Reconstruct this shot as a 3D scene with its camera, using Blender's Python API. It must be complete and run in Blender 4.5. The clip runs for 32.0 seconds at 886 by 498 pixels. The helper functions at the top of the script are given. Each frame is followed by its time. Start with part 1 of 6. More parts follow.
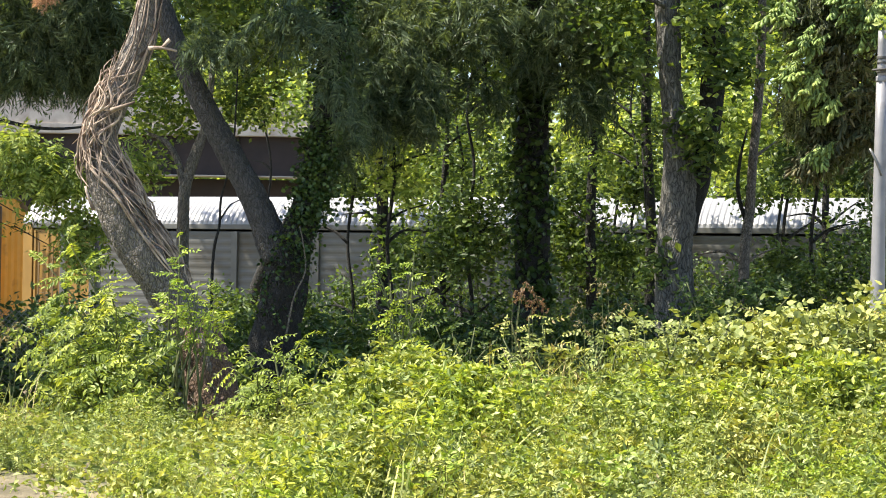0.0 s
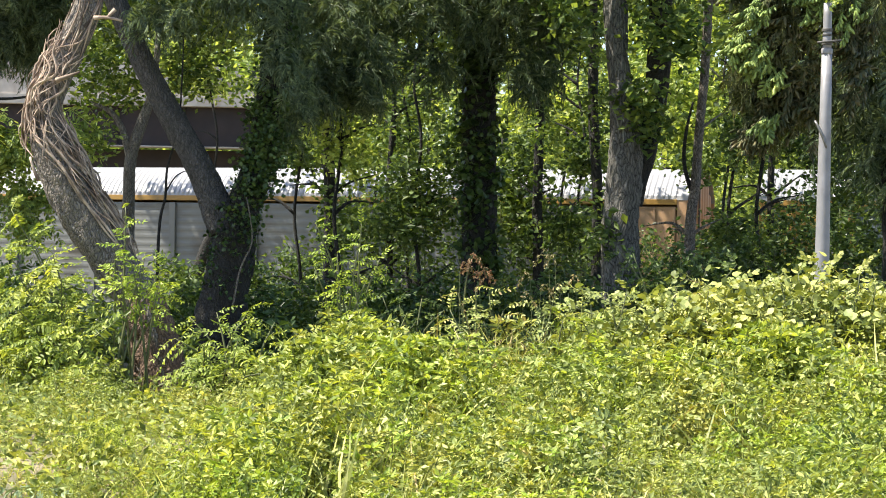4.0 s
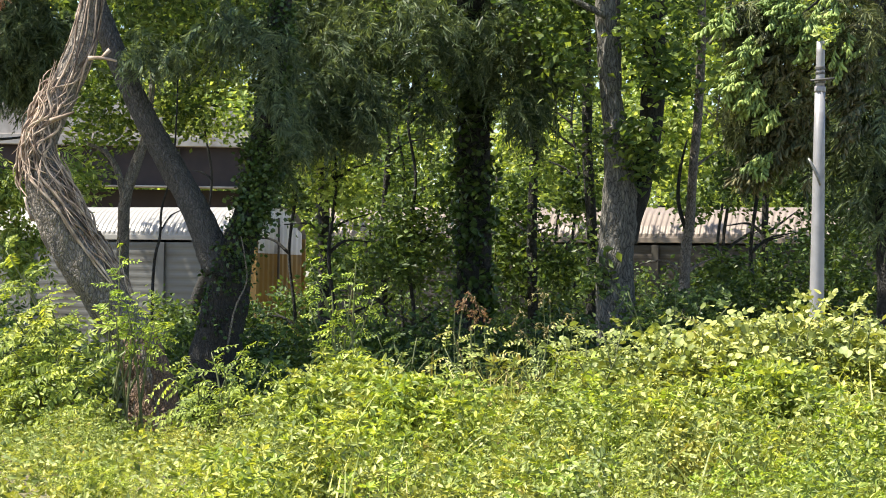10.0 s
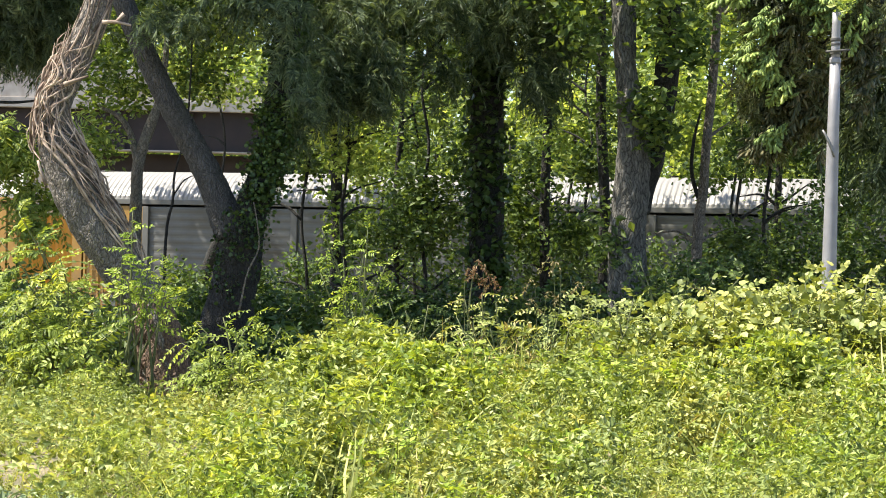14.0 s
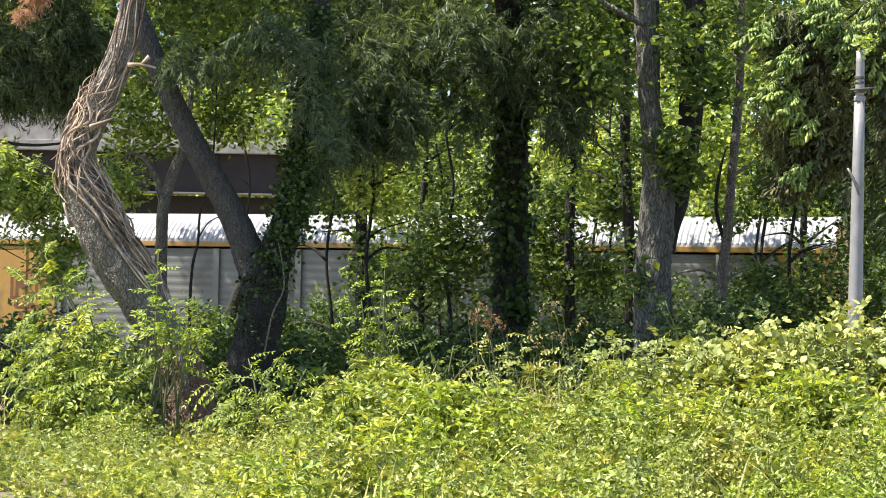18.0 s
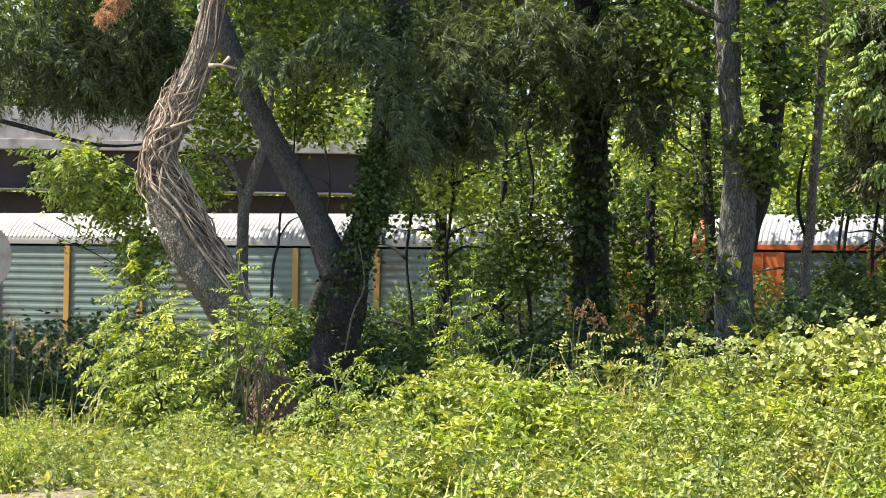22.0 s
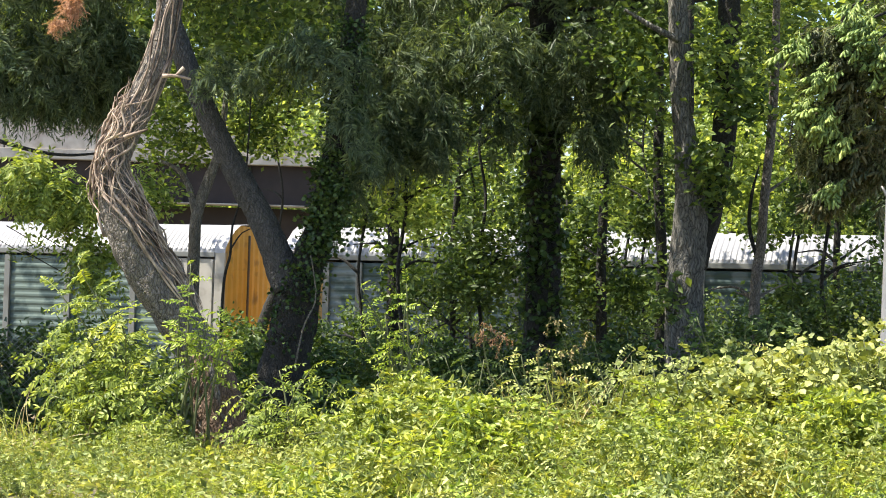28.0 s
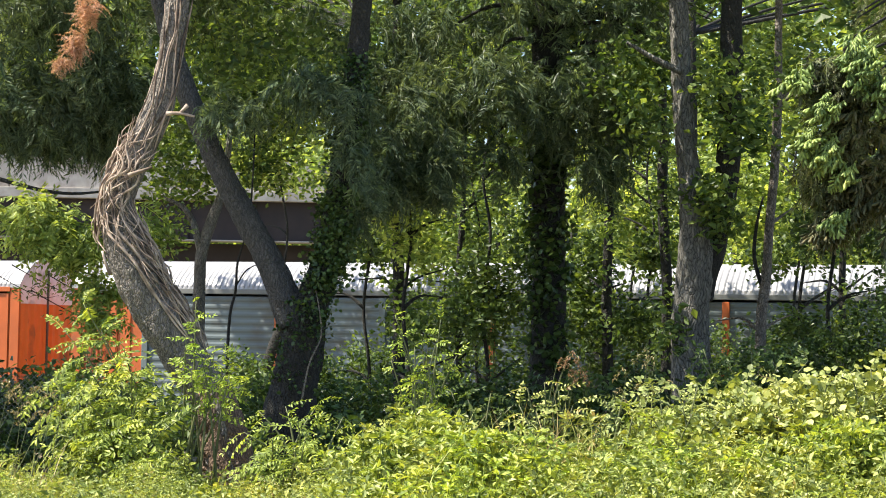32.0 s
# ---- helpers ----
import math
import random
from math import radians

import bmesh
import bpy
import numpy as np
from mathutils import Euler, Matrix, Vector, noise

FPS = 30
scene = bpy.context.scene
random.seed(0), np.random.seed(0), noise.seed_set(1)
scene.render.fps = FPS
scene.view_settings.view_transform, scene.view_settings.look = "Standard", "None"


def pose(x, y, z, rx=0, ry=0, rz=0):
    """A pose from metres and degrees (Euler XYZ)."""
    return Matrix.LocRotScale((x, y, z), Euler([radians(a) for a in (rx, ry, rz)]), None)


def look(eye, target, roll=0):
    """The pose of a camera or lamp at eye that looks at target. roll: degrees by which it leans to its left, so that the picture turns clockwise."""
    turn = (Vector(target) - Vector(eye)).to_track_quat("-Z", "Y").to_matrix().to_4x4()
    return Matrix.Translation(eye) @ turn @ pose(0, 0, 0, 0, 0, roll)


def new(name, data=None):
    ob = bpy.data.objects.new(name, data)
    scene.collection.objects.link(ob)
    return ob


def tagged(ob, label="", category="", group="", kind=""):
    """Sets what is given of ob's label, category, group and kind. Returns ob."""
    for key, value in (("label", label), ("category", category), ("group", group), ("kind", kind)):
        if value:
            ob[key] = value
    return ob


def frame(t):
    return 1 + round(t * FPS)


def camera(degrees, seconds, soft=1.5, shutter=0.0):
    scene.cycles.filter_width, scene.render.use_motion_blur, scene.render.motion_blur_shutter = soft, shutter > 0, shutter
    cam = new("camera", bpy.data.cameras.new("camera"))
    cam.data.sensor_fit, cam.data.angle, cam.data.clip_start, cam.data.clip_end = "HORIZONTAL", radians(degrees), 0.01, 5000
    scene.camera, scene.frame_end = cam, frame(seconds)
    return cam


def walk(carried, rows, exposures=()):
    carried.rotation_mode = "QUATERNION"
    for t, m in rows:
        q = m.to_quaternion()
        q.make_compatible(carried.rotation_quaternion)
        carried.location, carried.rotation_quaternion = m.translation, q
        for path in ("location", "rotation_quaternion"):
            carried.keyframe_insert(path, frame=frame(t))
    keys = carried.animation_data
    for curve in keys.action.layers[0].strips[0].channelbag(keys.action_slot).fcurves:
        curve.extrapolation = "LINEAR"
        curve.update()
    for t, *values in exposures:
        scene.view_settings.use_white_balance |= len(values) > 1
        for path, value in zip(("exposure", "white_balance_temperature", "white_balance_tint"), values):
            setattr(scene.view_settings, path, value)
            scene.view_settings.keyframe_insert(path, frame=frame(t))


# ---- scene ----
# One standing point by a weedy lot, a long lens, a line of auto carriers passing behind a belt of trees.
# Plan: x to the right, y away, z up; the near ground is z = 0, the eye 1.6 m above it.
EYE = (0.0, 0.0, 1.6)
LONG = 3396.0          # bearings below are thousandth-like units: offset / LONG per metre of distance
TURNS = (
    (0, 90.658, -0.910, -0.005), (0.5, 90.606, -0.909, -0.030), (1, 90.440, -0.780, -0.070), (1.5, 90.269, -0.655, -0.182),
    (2, 90.103, -0.643, -0.421), (2.5, 89.978, -0.649, -0.759), (3, 89.868, -0.703, -1.101), (3.5, 89.781, -0.842, -1.392),
    (5.5, 90.299, -0.942, -1.929), (6, 90.492, -0.881, -2.085), (6.5, 90.577, -0.773, -2.217), (7, 90.613, -0.723, -2.252),
    (7.5, 90.592, -0.553, -2.163), (8, 90.628, -0.569, -2.060), (8.5, 90.680, -0.607, -2.004), (9, 90.770, -0.634, -1.919),
    (9.5, 90.900, -0.748, -1.856), (10, 90.985, -0.748, -1.746), (10.5, 90.973, -0.795, -1.609), (11, 90.876, -0.881, -1.417),
    (11.5, 90.748, -0.898, -1.227), (12, 90.632, -0.985, -1.105), (12.5, 90.522, -1.030, -1.057), (13, 90.397, -1.136, -1.110),
    (13.5, 90.193, -1.259, -1.242), (14, 90.017, -1.358, -1.384), (14.5, 90.002, -1.221, -1.444), (16.5, 91.002, -0.791, -1.388),
    (17, 91.113, -0.785, -1.217), (17.5, 91.156, -0.969, -0.949), (18, 91.204, -1.100, -0.641), (18.5, 91.306, -1.210, -0.389),
    (19, 91.482, -1.196, -0.134), (19.5, 91.749, -1.201, 0.154), (20, 91.852, -0.990, 0.478), (20.5, 91.803, -1.031, 0.808),
    (21, 91.617, -1.051, 1.148), (21.5, 91.338, -0.965, 1.492), (22, 91.127, -0.959, 1.746), (22.5, 91.095, -0.933, 1.886),
    (23, 91.132, -1.011, 1.804), (23.5, 91.187, -1.134, 1.493), (24, 91.316, -1.329, 1.147), (24.5, 91.379, -1.553, 0.807),
    (25, 91.367, -1.730, 0.597), (25.5, 91.387, -1.881, 0.520), (27.5, 91.543, -1.958, 0.386), (28, 91.590, -1.733, 0.296),
    (28.5, 91.679, -1.464, 0.267), (29, 91.793, -1.193, 0.245), (29.5, 91.951, -1.154, 0.136), (30, 91.999, -0.674, 0.009),
    (30.5, 92.088, -1.087, -0.060), (31, 92.138, -1.270, 0.047), (31.5, 92.275, -1.376, 0.280), (32, 92.610, -1.106, 0.470),
)
cam = camera(26, 32.0, soft=1.0)
walk(cam, [(t, pose(*EYE, rx, ry, rz)) for t, rx, ry, rz in TURNS])

# ---- light ----
SUN_EL, SUN_AZ = 59.0, 264.0      # azimuth counted from +y clockwise
world = bpy.data.worlds.new("world")
scene.world = world
world.use_nodes = True
wn = world.node_tree
sky = wn.nodes.new("ShaderNodeTexSky")
sky.sky_type = 'NISHITA'
sky.sun_disc = False
sky.sun_elevation, sky.sun_rotation = radians(SUN_EL), radians(SUN_AZ)
wn.nodes["Background"].inputs["Strength"].default_value = 0.105
wn.links.new(sky.outputs[0], wn.nodes["Background"].inputs["Color"])
sun = new("sun", bpy.data.lights.new("sun", 'SUN'))
sun.data.energy, sun.data.angle, sun.data.color = 5.0, radians(0.53), (1.0, 0.92, 0.77)
away = Vector((math.sin(radians(SUN_AZ)) * math.cos(radians(SUN_EL)), math.cos(radians(SUN_AZ)) * math.cos(radians(SUN_EL)), math.sin(radians(SUN_EL))))
sun.matrix_world = look(away * 80, (0, 0, 0))
scene.view_settings.exposure = 1.4

# ---- small tools ----
rng = np.random.default_rng(7)


def spot(u, v, d):
    """A place by its bearing from the standing point and its distance."""
    c, s = math.cos(radians(0.91)), math.sin(radians(0.91))
    a, b = u - 784.0, v - 441.0
    return Vector(((a * c + b * s) / LONG * d, d, 1.6 - (b * c - a * s - 39.0) / LONG * d))


SLANT = radians(20.0)      # the track runs nearer towards the right
CS, SN = math.cos(SLANT), math.sin(SLANT)
LOW = -2.55                # ground along the track


def ground_z(x, y):
    """Height of the ground: level lot, then a bank down to the track."""
    q = np.asarray(x, float) * SN + np.asarray(y, float) * CS
    s = np.clip((q - 22.0) / 19.0, 0, 1)
    return LOW * s * s * (3 - 2 * s)


def raw(name, verts, faces, material, smooth=False):
    """A mesh from arrays of corners and equal-sided faces."""
    verts, faces = np.asarray(verts, np.float32), np.asarray(faces, np.int32)
    me = bpy.data.meshes.new(name)
    n, k = faces.shape
    me.vertices.add(len(verts))
    me.vertices.foreach_set("co", verts.ravel())
    me.loops.add(n * k)
    me.loops.foreach_set("vertex_index", faces.ravel())
    me.polygons.add(n)
    me.polygons.foreach_set("loop_start", np.arange(0, n * k, k, dtype=np.int32))
    me.polygons.foreach_set("use_smooth", np.full(n, smooth))
    me.update(calc_edges=True)
    if material:
        me.materials.append(material)
    return me


def put(name, mesh, parent=None, at=(0, 0, 0), label="", turn=None):
    ob = new(name, mesh)
    ob.location = at
    if turn:
        ob.rotation_euler = turn
    if parent:
        ob.parent = parent
    if label:
        ob["label"] = label
    return ob


def thing(name, at, label, category, group="", kind=""):
    """An empty at a thing's base, which parents its parts."""
    ob = new(name)
    ob.location = at
    return tagged(ob, label, category, group, kind)


def part(name, bm, material, parent, label=""):
    me = bpy.data.meshes.new(name)
    bm.to_mesh(me)
    bm.free()
    me.materials.append(material)
    return put(name, me, parent, label=label)


def box_arrays(x0, x1, y0, y1, z0, z1):
    v = np.array([(x, y, z) for x in (x0, x1) for y in (y0, y1) for z in (z0, z1)], float)
    f = np.array([(0, 1, 3, 2), (4, 6, 7, 5), (0, 4, 5, 1), (2, 3, 7, 6), (0, 2, 6, 4), (1, 5, 7, 3)])
    return v, f


def joined(*pieces):
    vs, fs, n = [], [], 0
    for v, f in pieces:
        vs.append(v)
        fs.append(np.asarray(f) + n)
        n += len(v)
    return np.concatenate(vs), np.concatenate(fs)


def box_mesh(name, size, material, bevel=0.0, at=(0, 0, 0)):
    bm = bmesh.new()
    bmesh.ops.create_cube(bm, size=1)
    bmesh.ops.scale(bm, vec=size, verts=bm.verts)
    bmesh.ops.translate(bm, vec=at, verts=bm.verts)
    if bevel:
        bmesh.ops.bevel(bm, geom=list(bm.edges), offset=bevel, segments=2, affect='EDGES', profile=0.7)
    me = bpy.data.meshes.new(name)
    bm.to_mesh(me)
    bm.free()
    me.materials.append(material)
    return me


def smooth_line(pts, radii, step):
    """Catmull-Rom through the points, about one sample per step."""
    p = np.array([tuple(q) for q in pts], float)
    r = np.array(radii, float)
    p = np.vstack([2 * p[0] - p[1], p, 2 * p[-1] - p[-2]])
    r = np.concatenate([[r[0]], r, [r[-1]]])
    out, rad = [], []
    for i in range(1, len(p) - 2):
        n = max(2, int(np.linalg.norm(p[i + 1] - p[i]) / step))
        for t in np.arange(n) / n:
            a = -0.5 * t ** 3 + t ** 2 - 0.5 * t
            b = 1.5 * t ** 3 - 2.5 * t ** 2 + 1
            c = -1.5 * t ** 3 + 2 * t ** 2 + 0.5 * t
            e = 0.5 * t ** 3 - 0.5 * t ** 2
            out.append(a * p[i - 1] + b * p[i] + c * p[i + 1] + e * p[i + 2])
            rad.append(r[i] * (1 - t) + r[i + 1] * t)
    out.append(p[-2])
    rad.append(r[-2])
    return np.array(out), np.array(rad)


def tube(pts, radii, sides=8, step=0.2, rough=0.0, grain=0.0, seed=0):
    """A tapered limb along a smooth line, with an uneven girth and upright ridges."""
    line, rad = smooth_line(pts, radii, step)
    g = np.random.default_rng(seed)
    n = len(line)
    tan = np.gradient(line, axis=0)
    tan /= np.linalg.norm(tan, axis=1)[:, None] + 1e-9
    side = np.cross(tan[0], (0.3, 1.0, 0.1))
    rings = []
    ridge = g.normal(0, 1, sides)
    drift = g.normal(0, 1, (n, sides))
    for i in range(n):
        side = side - tan[i] * np.dot(side, tan[i])
        side /= np.linalg.norm(side) + 1e-9
        up = np.cross(tan[i], side)
        a = np.arange(sides) * 2 * np.pi / sides
        ridge = 0.9 * ridge + 0.44 * g.normal(0, 1, sides)
        k = rad[i] * (1 + rough * ridge + grain * drift[i])
        rings.append(line[i] + np.cos(a)[:, None] * side * k[:, None] + np.sin(a)[:, None] * up * k[:, None])
    v = np.concatenate(rings + [line[:1], line[-1:]])
    f = []
    idx = np.arange(n * sides).reshape(n, sides)
    nxt = np.roll(idx, -1, axis=1)
    f = np.stack([idx[:-1], nxt[:-1], nxt[1:], idx[1:]], -1).reshape(-1, 4)
    c0, c1 = n * sides, n * sides + 1
    cap0 = np.stack([nxt[0], idx[0], np.full(sides, c0), np.full(sides, c0)], -1)
    cap1 = np.stack([idx[-1], nxt[-1], np.full(sides, c1), np.full(sides, c1)], -1)
    tri = np.concatenate([np.concatenate([f[:, [0, 1, 2]], f[:, [0, 2, 3]]]), cap0[:, :3], cap1[:, :3]])
    return v, tri


def frames_from(axis, normal):
    """Turning matrices whose y follows axis and z leans to normal."""
    y = axis / (np.linalg.norm(axis, axis=1)[:, None] + 1e-9)
    x = np.cross(y, normal)
    x /= np.linalg.norm(x, axis=1)[:, None] + 1e-9
    z = np.cross(x, y)
    return np.stack([x, y, z], -1)


def scatter(tv, tf, pos, rot, scale):
    """The template repeated at every place, as one pair of arrays."""
    pos = np.asarray(pos, float)
    v = np.einsum("nij,kj->nki", rot, tv) * np.asarray(scale)[:, None, None] + pos[:, None, :]
    f = tf[None] + (np.arange(len(pos)) * len(tv))[:, None, None]
    return v.reshape(-1, 3), f.reshape(-1, tf.shape[1])


def directions(n, g, lift=0.0, spread=1.0):
    d = g.normal(0, 1, (n, 3)) * (spread, spread, spread * 0.6) + (0, 0, lift)
    return d / (np.linalg.norm(d, axis=1)[:, None] + 1e-9)


# leaf shapes, one unit long
LEAF4 = (np.array([(0, 0, 0), (-0.25, 0.40, 0.08), (0, 1, -0.16), (0.25, 0.40, 0.08), (0, 0.5, 0)], float),
         np.array([(0, 4, 1), (1, 4, 2), (0, 3, 4), (3, 2, 4)]))
LANCE = (np.array([(0, 0, 0), (-0.13, 0.35, 0.05), (0, 1, -0.3), (0.13, 0.35, 0.05), (0, 0.55, -0.05)], float),
         np.array([(0, 4, 1), (1, 4, 2), (0, 3, 4), (3, 2, 4)]))
OVAL = (np.array([(0, 0, 0), (-0.21, 0.32, 0.05), (-0.17, 0.72, 0.02), (0, 1, -0.1), (0.17, 0.72, 0.02), (0.21, 0.32, 0.05)], float), np.array([(0, 3, 2), (0, 2, 1), (0, 4, 3), (0, 5, 4)]))
SLIM = (np.array([(0, 0, 0), (-0.15, 0.42, 0.05), (0, 1, -0.18), (0.15, 0.42, 0.05)], float), np.array([(0, 2, 1), (0, 3, 2)]))
LEAF2 = (np.array([(0, 0, 0), (-0.28, 0.45, 0.06), (0, 1, -0.08), (0.28, 0.45, 0.06)], float), np.array([(0, 2, 1), (0, 3, 2)]))
ROUND = (np.array([(0, 0, 0), (-0.42, 0.2, 0.05), (-0.40, 0.65, 0.05), (0, 1, -0.1), (0.40, 0.65, 0.05), (0.42, 0.2, 0.05), (0, 0.5, 0)], float),
         np.array([(0, 6, 1), (1, 6, 2), (2, 6, 3), (0, 5, 6), (5, 4, 6), (4, 3, 6)]))


def blade(bend=0.5, width=0.03):
    t = np.linspace(0, 1, 5)
    y, z = t * (1 - 0.25 * bend * t), -bend * t * t * 0.6
    w = width * (1 - t ** 2) * 0.5
    v = np.concatenate([np.stack([-w, y, z], -1), np.stack([w, y, z], -1)])
    f = [(i, i + 5, i + 6) for i in range(4)] + [(i, i + 6, i + 1) for i in range(4)]
    return v, np.array(f)


def pinnate(g, pairs=9, leaflet=0.2, droop=0.25, shape=LEAF2):
    """A feather-shaped leaf: paired drooping leaflets along an arching rib."""
    ps, ax, no, sc = [], [], [], []
    for i in range(pairs):
        t = 0.16 + 0.8 * i / max(1, pairs - 1)
        for s in (-1, 1):
            if g.uniform() < 0.07:
                continue
            t2 = t + g.uniform(-0.025, 0.025)
            ps.append((s * 0.012, t2, -droop * t2 * t2))
            ax.append((s * 1.0, 0.38 + g.normal(0, 0.16), -0.45 + g.normal(0, 0.22)))
            no.append((s * 0.35 + g.normal(0, 0.2), 0.1 + g.normal(0, 0.25), 1.0))
            sc.append(leaflet * (1.05 - 0.6 * abs(t - 0.45)) * g.uniform(0.8, 1.15))
    ps.append((0, 0.95, -droop * 0.9))
    ax.append((0, 1, -0.3))
    no.append((0, 0.2, 1))
    sc.append(leaflet * 0.9)
    lv, lf = scatter(shape[0], shape[1], np.array(ps), frames_from(np.array(ax, float), np.array(no, float)), np.array(sc))
    t = np.linspace(0, 0.95, 5)
    rib = np.stack([0 * t, t, -droop * t * t], -1)
    rv, rf = tube([tuple(q) for q in rib], [0.012, 0.011, 0.009, 0.007, 0.004], 3, 0.4)
    return joined((lv, lf), (rv, rf))


def spray(g, n=34, droop=0.8):
    """A hanging conifer twig with short needle-bearing side shoots."""
    t = np.sort(g.uniform(0.05, 1, n))
    base = np.stack([g.normal(0, 0.015, n), t * (1 - 0.3 * droop * t), -droop * t * t * 0.9], -1)
    s = np.where(np.arange(n) % 2 == 0, 1.0, -1.0)
    ax = np.stack([s * (0.9 - 0.35 * t), 0.55 + 0 * t, -0.35 - droop * 0.7 * t + g.normal(0, 0.25, n)], -1)
    sc = (0.34 - 0.2 * t) * g.uniform(0.7, 1.3, n)
    lv = LEAF2[0] * (0.34, 1, 1)
    a = scatter(lv, LEAF2[1], base, frames_from(ax, np.tile((0.0, 0.3, 1.0), (n, 1)) + g.normal(0, 0.3, (n, 3))), sc)
    q = np.linspace(0, 1, 5)
    rib = np.stack([0 * q, q * (1 - 0.3 * droop * q), -droop * q * q * 0.9], -1)
    b = tube([tuple(k) for k in rib], [0.012, 0.01, 0.008, 0.006, 0.003], 3, 0.4)
    return joined(a, b)


def fingers(g, n=8):
    """The end of a spruce bough: blunt needle-covered shoots hanging in a row from a drooping twig."""
    pieces = [tube([(0, -0.5, 0.2), (0, 0.0, 0.08), (0, 0.6, -0.12)], [0.02, 0.016, 0.01], 3, 0.6)]
    for k in range(n):
        s = k / (n - 1)
        foot = np.array((0, -0.3 + 0.9 * s, 0.12 - 0.25 * s))
        side = (-1 if k % 2 else 1) * g.uniform(0.15, 0.5) * (1 - 0.6 * s)
        tip = foot + np.array((side, g.uniform(0.05, 0.3) + 0.2 * s, -g.uniform(0.22, 0.4)))
        r = g.uniform(0.06, 0.09)
        pieces.append(tube([tuple(foot), tuple(foot * 0.6 + tip * 0.4), tuple(foot * 0.2 + tip * 0.8), tuple(tip)], [r * 0.5, r, r * 0.95, r * 0.35], 5, 0.2, 0.0, 0.22, int(g.integers(1, 9999))))
    return joined(*pieces)


def in_blobs(blobs, n, g, shell=0.55):
    """Random places in a set of ellipsoids (centre, radii, share), thicker near their skins."""
    w = np.array([b[2] for b in blobs], float)
    pick = g.choice(len(blobs), n, p=w / w.sum())
    d = g.normal(0, 1, (n, 3))
    d /= np.linalg.norm(d, axis=1)[:, None]
    r = shell + (1 - shell) * g.uniform(0, 1, n)
    r = np.where(g.uniform(0, 1, n) < 0.25, g.uniform(0, 1, n), r)
    c = np.array([tuple(b[0]) for b in blobs])[pick]
    k = np.array([tuple(b[1]) for b in blobs])[pick]
    return c + d * k * r[:, None], d


def clumps(blobs, count, per, g, spread):
    """Places gathered in small tufts, so that gaps stay between them."""
    c, d = in_blobs(blobs, count, g)
    p = np.repeat(c, per, axis=0) + g.normal(0, 1, (count * per, 3)) * spread
    return p, np.repeat(d, per, axis=0)


# ---- materials ----
def nodes_of(name):
    m = bpy.data.materials.new(name)
    m.use_nodes = True
    t = m.node_tree
    return m, t, t.nodes["Principled BSDF"], t.nodes["Material Output"]


def ramp_node(t, stops):
    r = t.nodes.new("ShaderNodeValToRGB")
    e = r.color_ramp.elements
    while len(e) < len(stops):
        e.new(0.5)
    for k, (p, c) in zip(e, stops):
        k.position, k.color = p, (*c, 1)
    return r


def leaf_mat(name, dark, mid, light, glow=0.5, gloss=0.45, speck=None, patchy=False):
    """Thin leaves: colour varies leaf by leaf, light passes through."""
    m, t, b, out = nodes_of(name)
    geo = t.nodes.new("ShaderNodeNewGeometry")
    stops = [(0.0, dark), (0.5, mid), (0.93, light)]
    if speck:
        stops += [(0.965, speck)]
    r = ramp_node(t, stops)
    if speck:
        r.color_ramp.elements[2].position = 0.94
    co = t.nodes.new("ShaderNodeTexCoord")
    nz = t.nodes.new("ShaderNodeTexNoise")
    nz.inputs["Scale"].default_value = 0.9
    t.links.new(co.outputs["Object"], nz.inputs["Vector"])
    mx = t.nodes.new("ShaderNodeMix")
    mx.data_type = 'RGBA'
    mx.blend_type = 'MULTIPLY'
    mx.inputs["Factor"].default_value = 0.8
    hue = ramp_node(t, [(0.35, (0.72, 0.8, 0.75)), (0.65, (1.2, 1.12, 0.95))])
    if patchy:
        hue = ramp_node(t, [(0.34, (0.60, 0.72, 0.72)), (0.5, (0.96, 1.0, 0.95)), (0.66, (1.24, 1.12, 0.80))])
        nz.inputs["Scale"].default_value, nz.inputs["Detail"].default_value = 1.6, 4
    t.links.new(nz.outputs["Fac"], hue.inputs["Fac"])
    t.links.new(geo.outputs["Random Per Island"], r.inputs["Fac"])
    t.links.new(r.outputs["Color"], mx.inputs["A"])
    t.links.new(hue.outputs["Color"], mx.inputs["B"])
    t.links.new(mx.outputs["Result"], b.inputs["Base Color"])
    b.inputs["Roughness"].default_value = gloss
    b.inputs["Specular IOR Level"].default_value = 0.35
    tr = t.nodes.new("ShaderNodeBsdfTranslucent")
    warm = t.nodes.new("ShaderNodeMix")
    warm.data_type = 'RGBA'
    warm.blend_type = 'MULTIPLY'
    warm.inputs["Factor"].default_value = 1.0
    warm.inputs["B"].default_value = (1.42, 1.33, 0.5, 1)
    t.links.new(mx.outputs["Result"], warm.inputs["A"])
    t.links.new(warm.outputs["Result"], tr.inputs["Color"])
    mix = t.nodes.new("ShaderNodeMixShader")
    mix.inputs[0].default_value = glow
    t.links.new(b.outputs[0], mix.inputs[1])
    t.links.new(tr.outputs[0], mix.inputs[2])
    t.links.new(mix.outputs[0], out.inputs["Surface"])
    return m


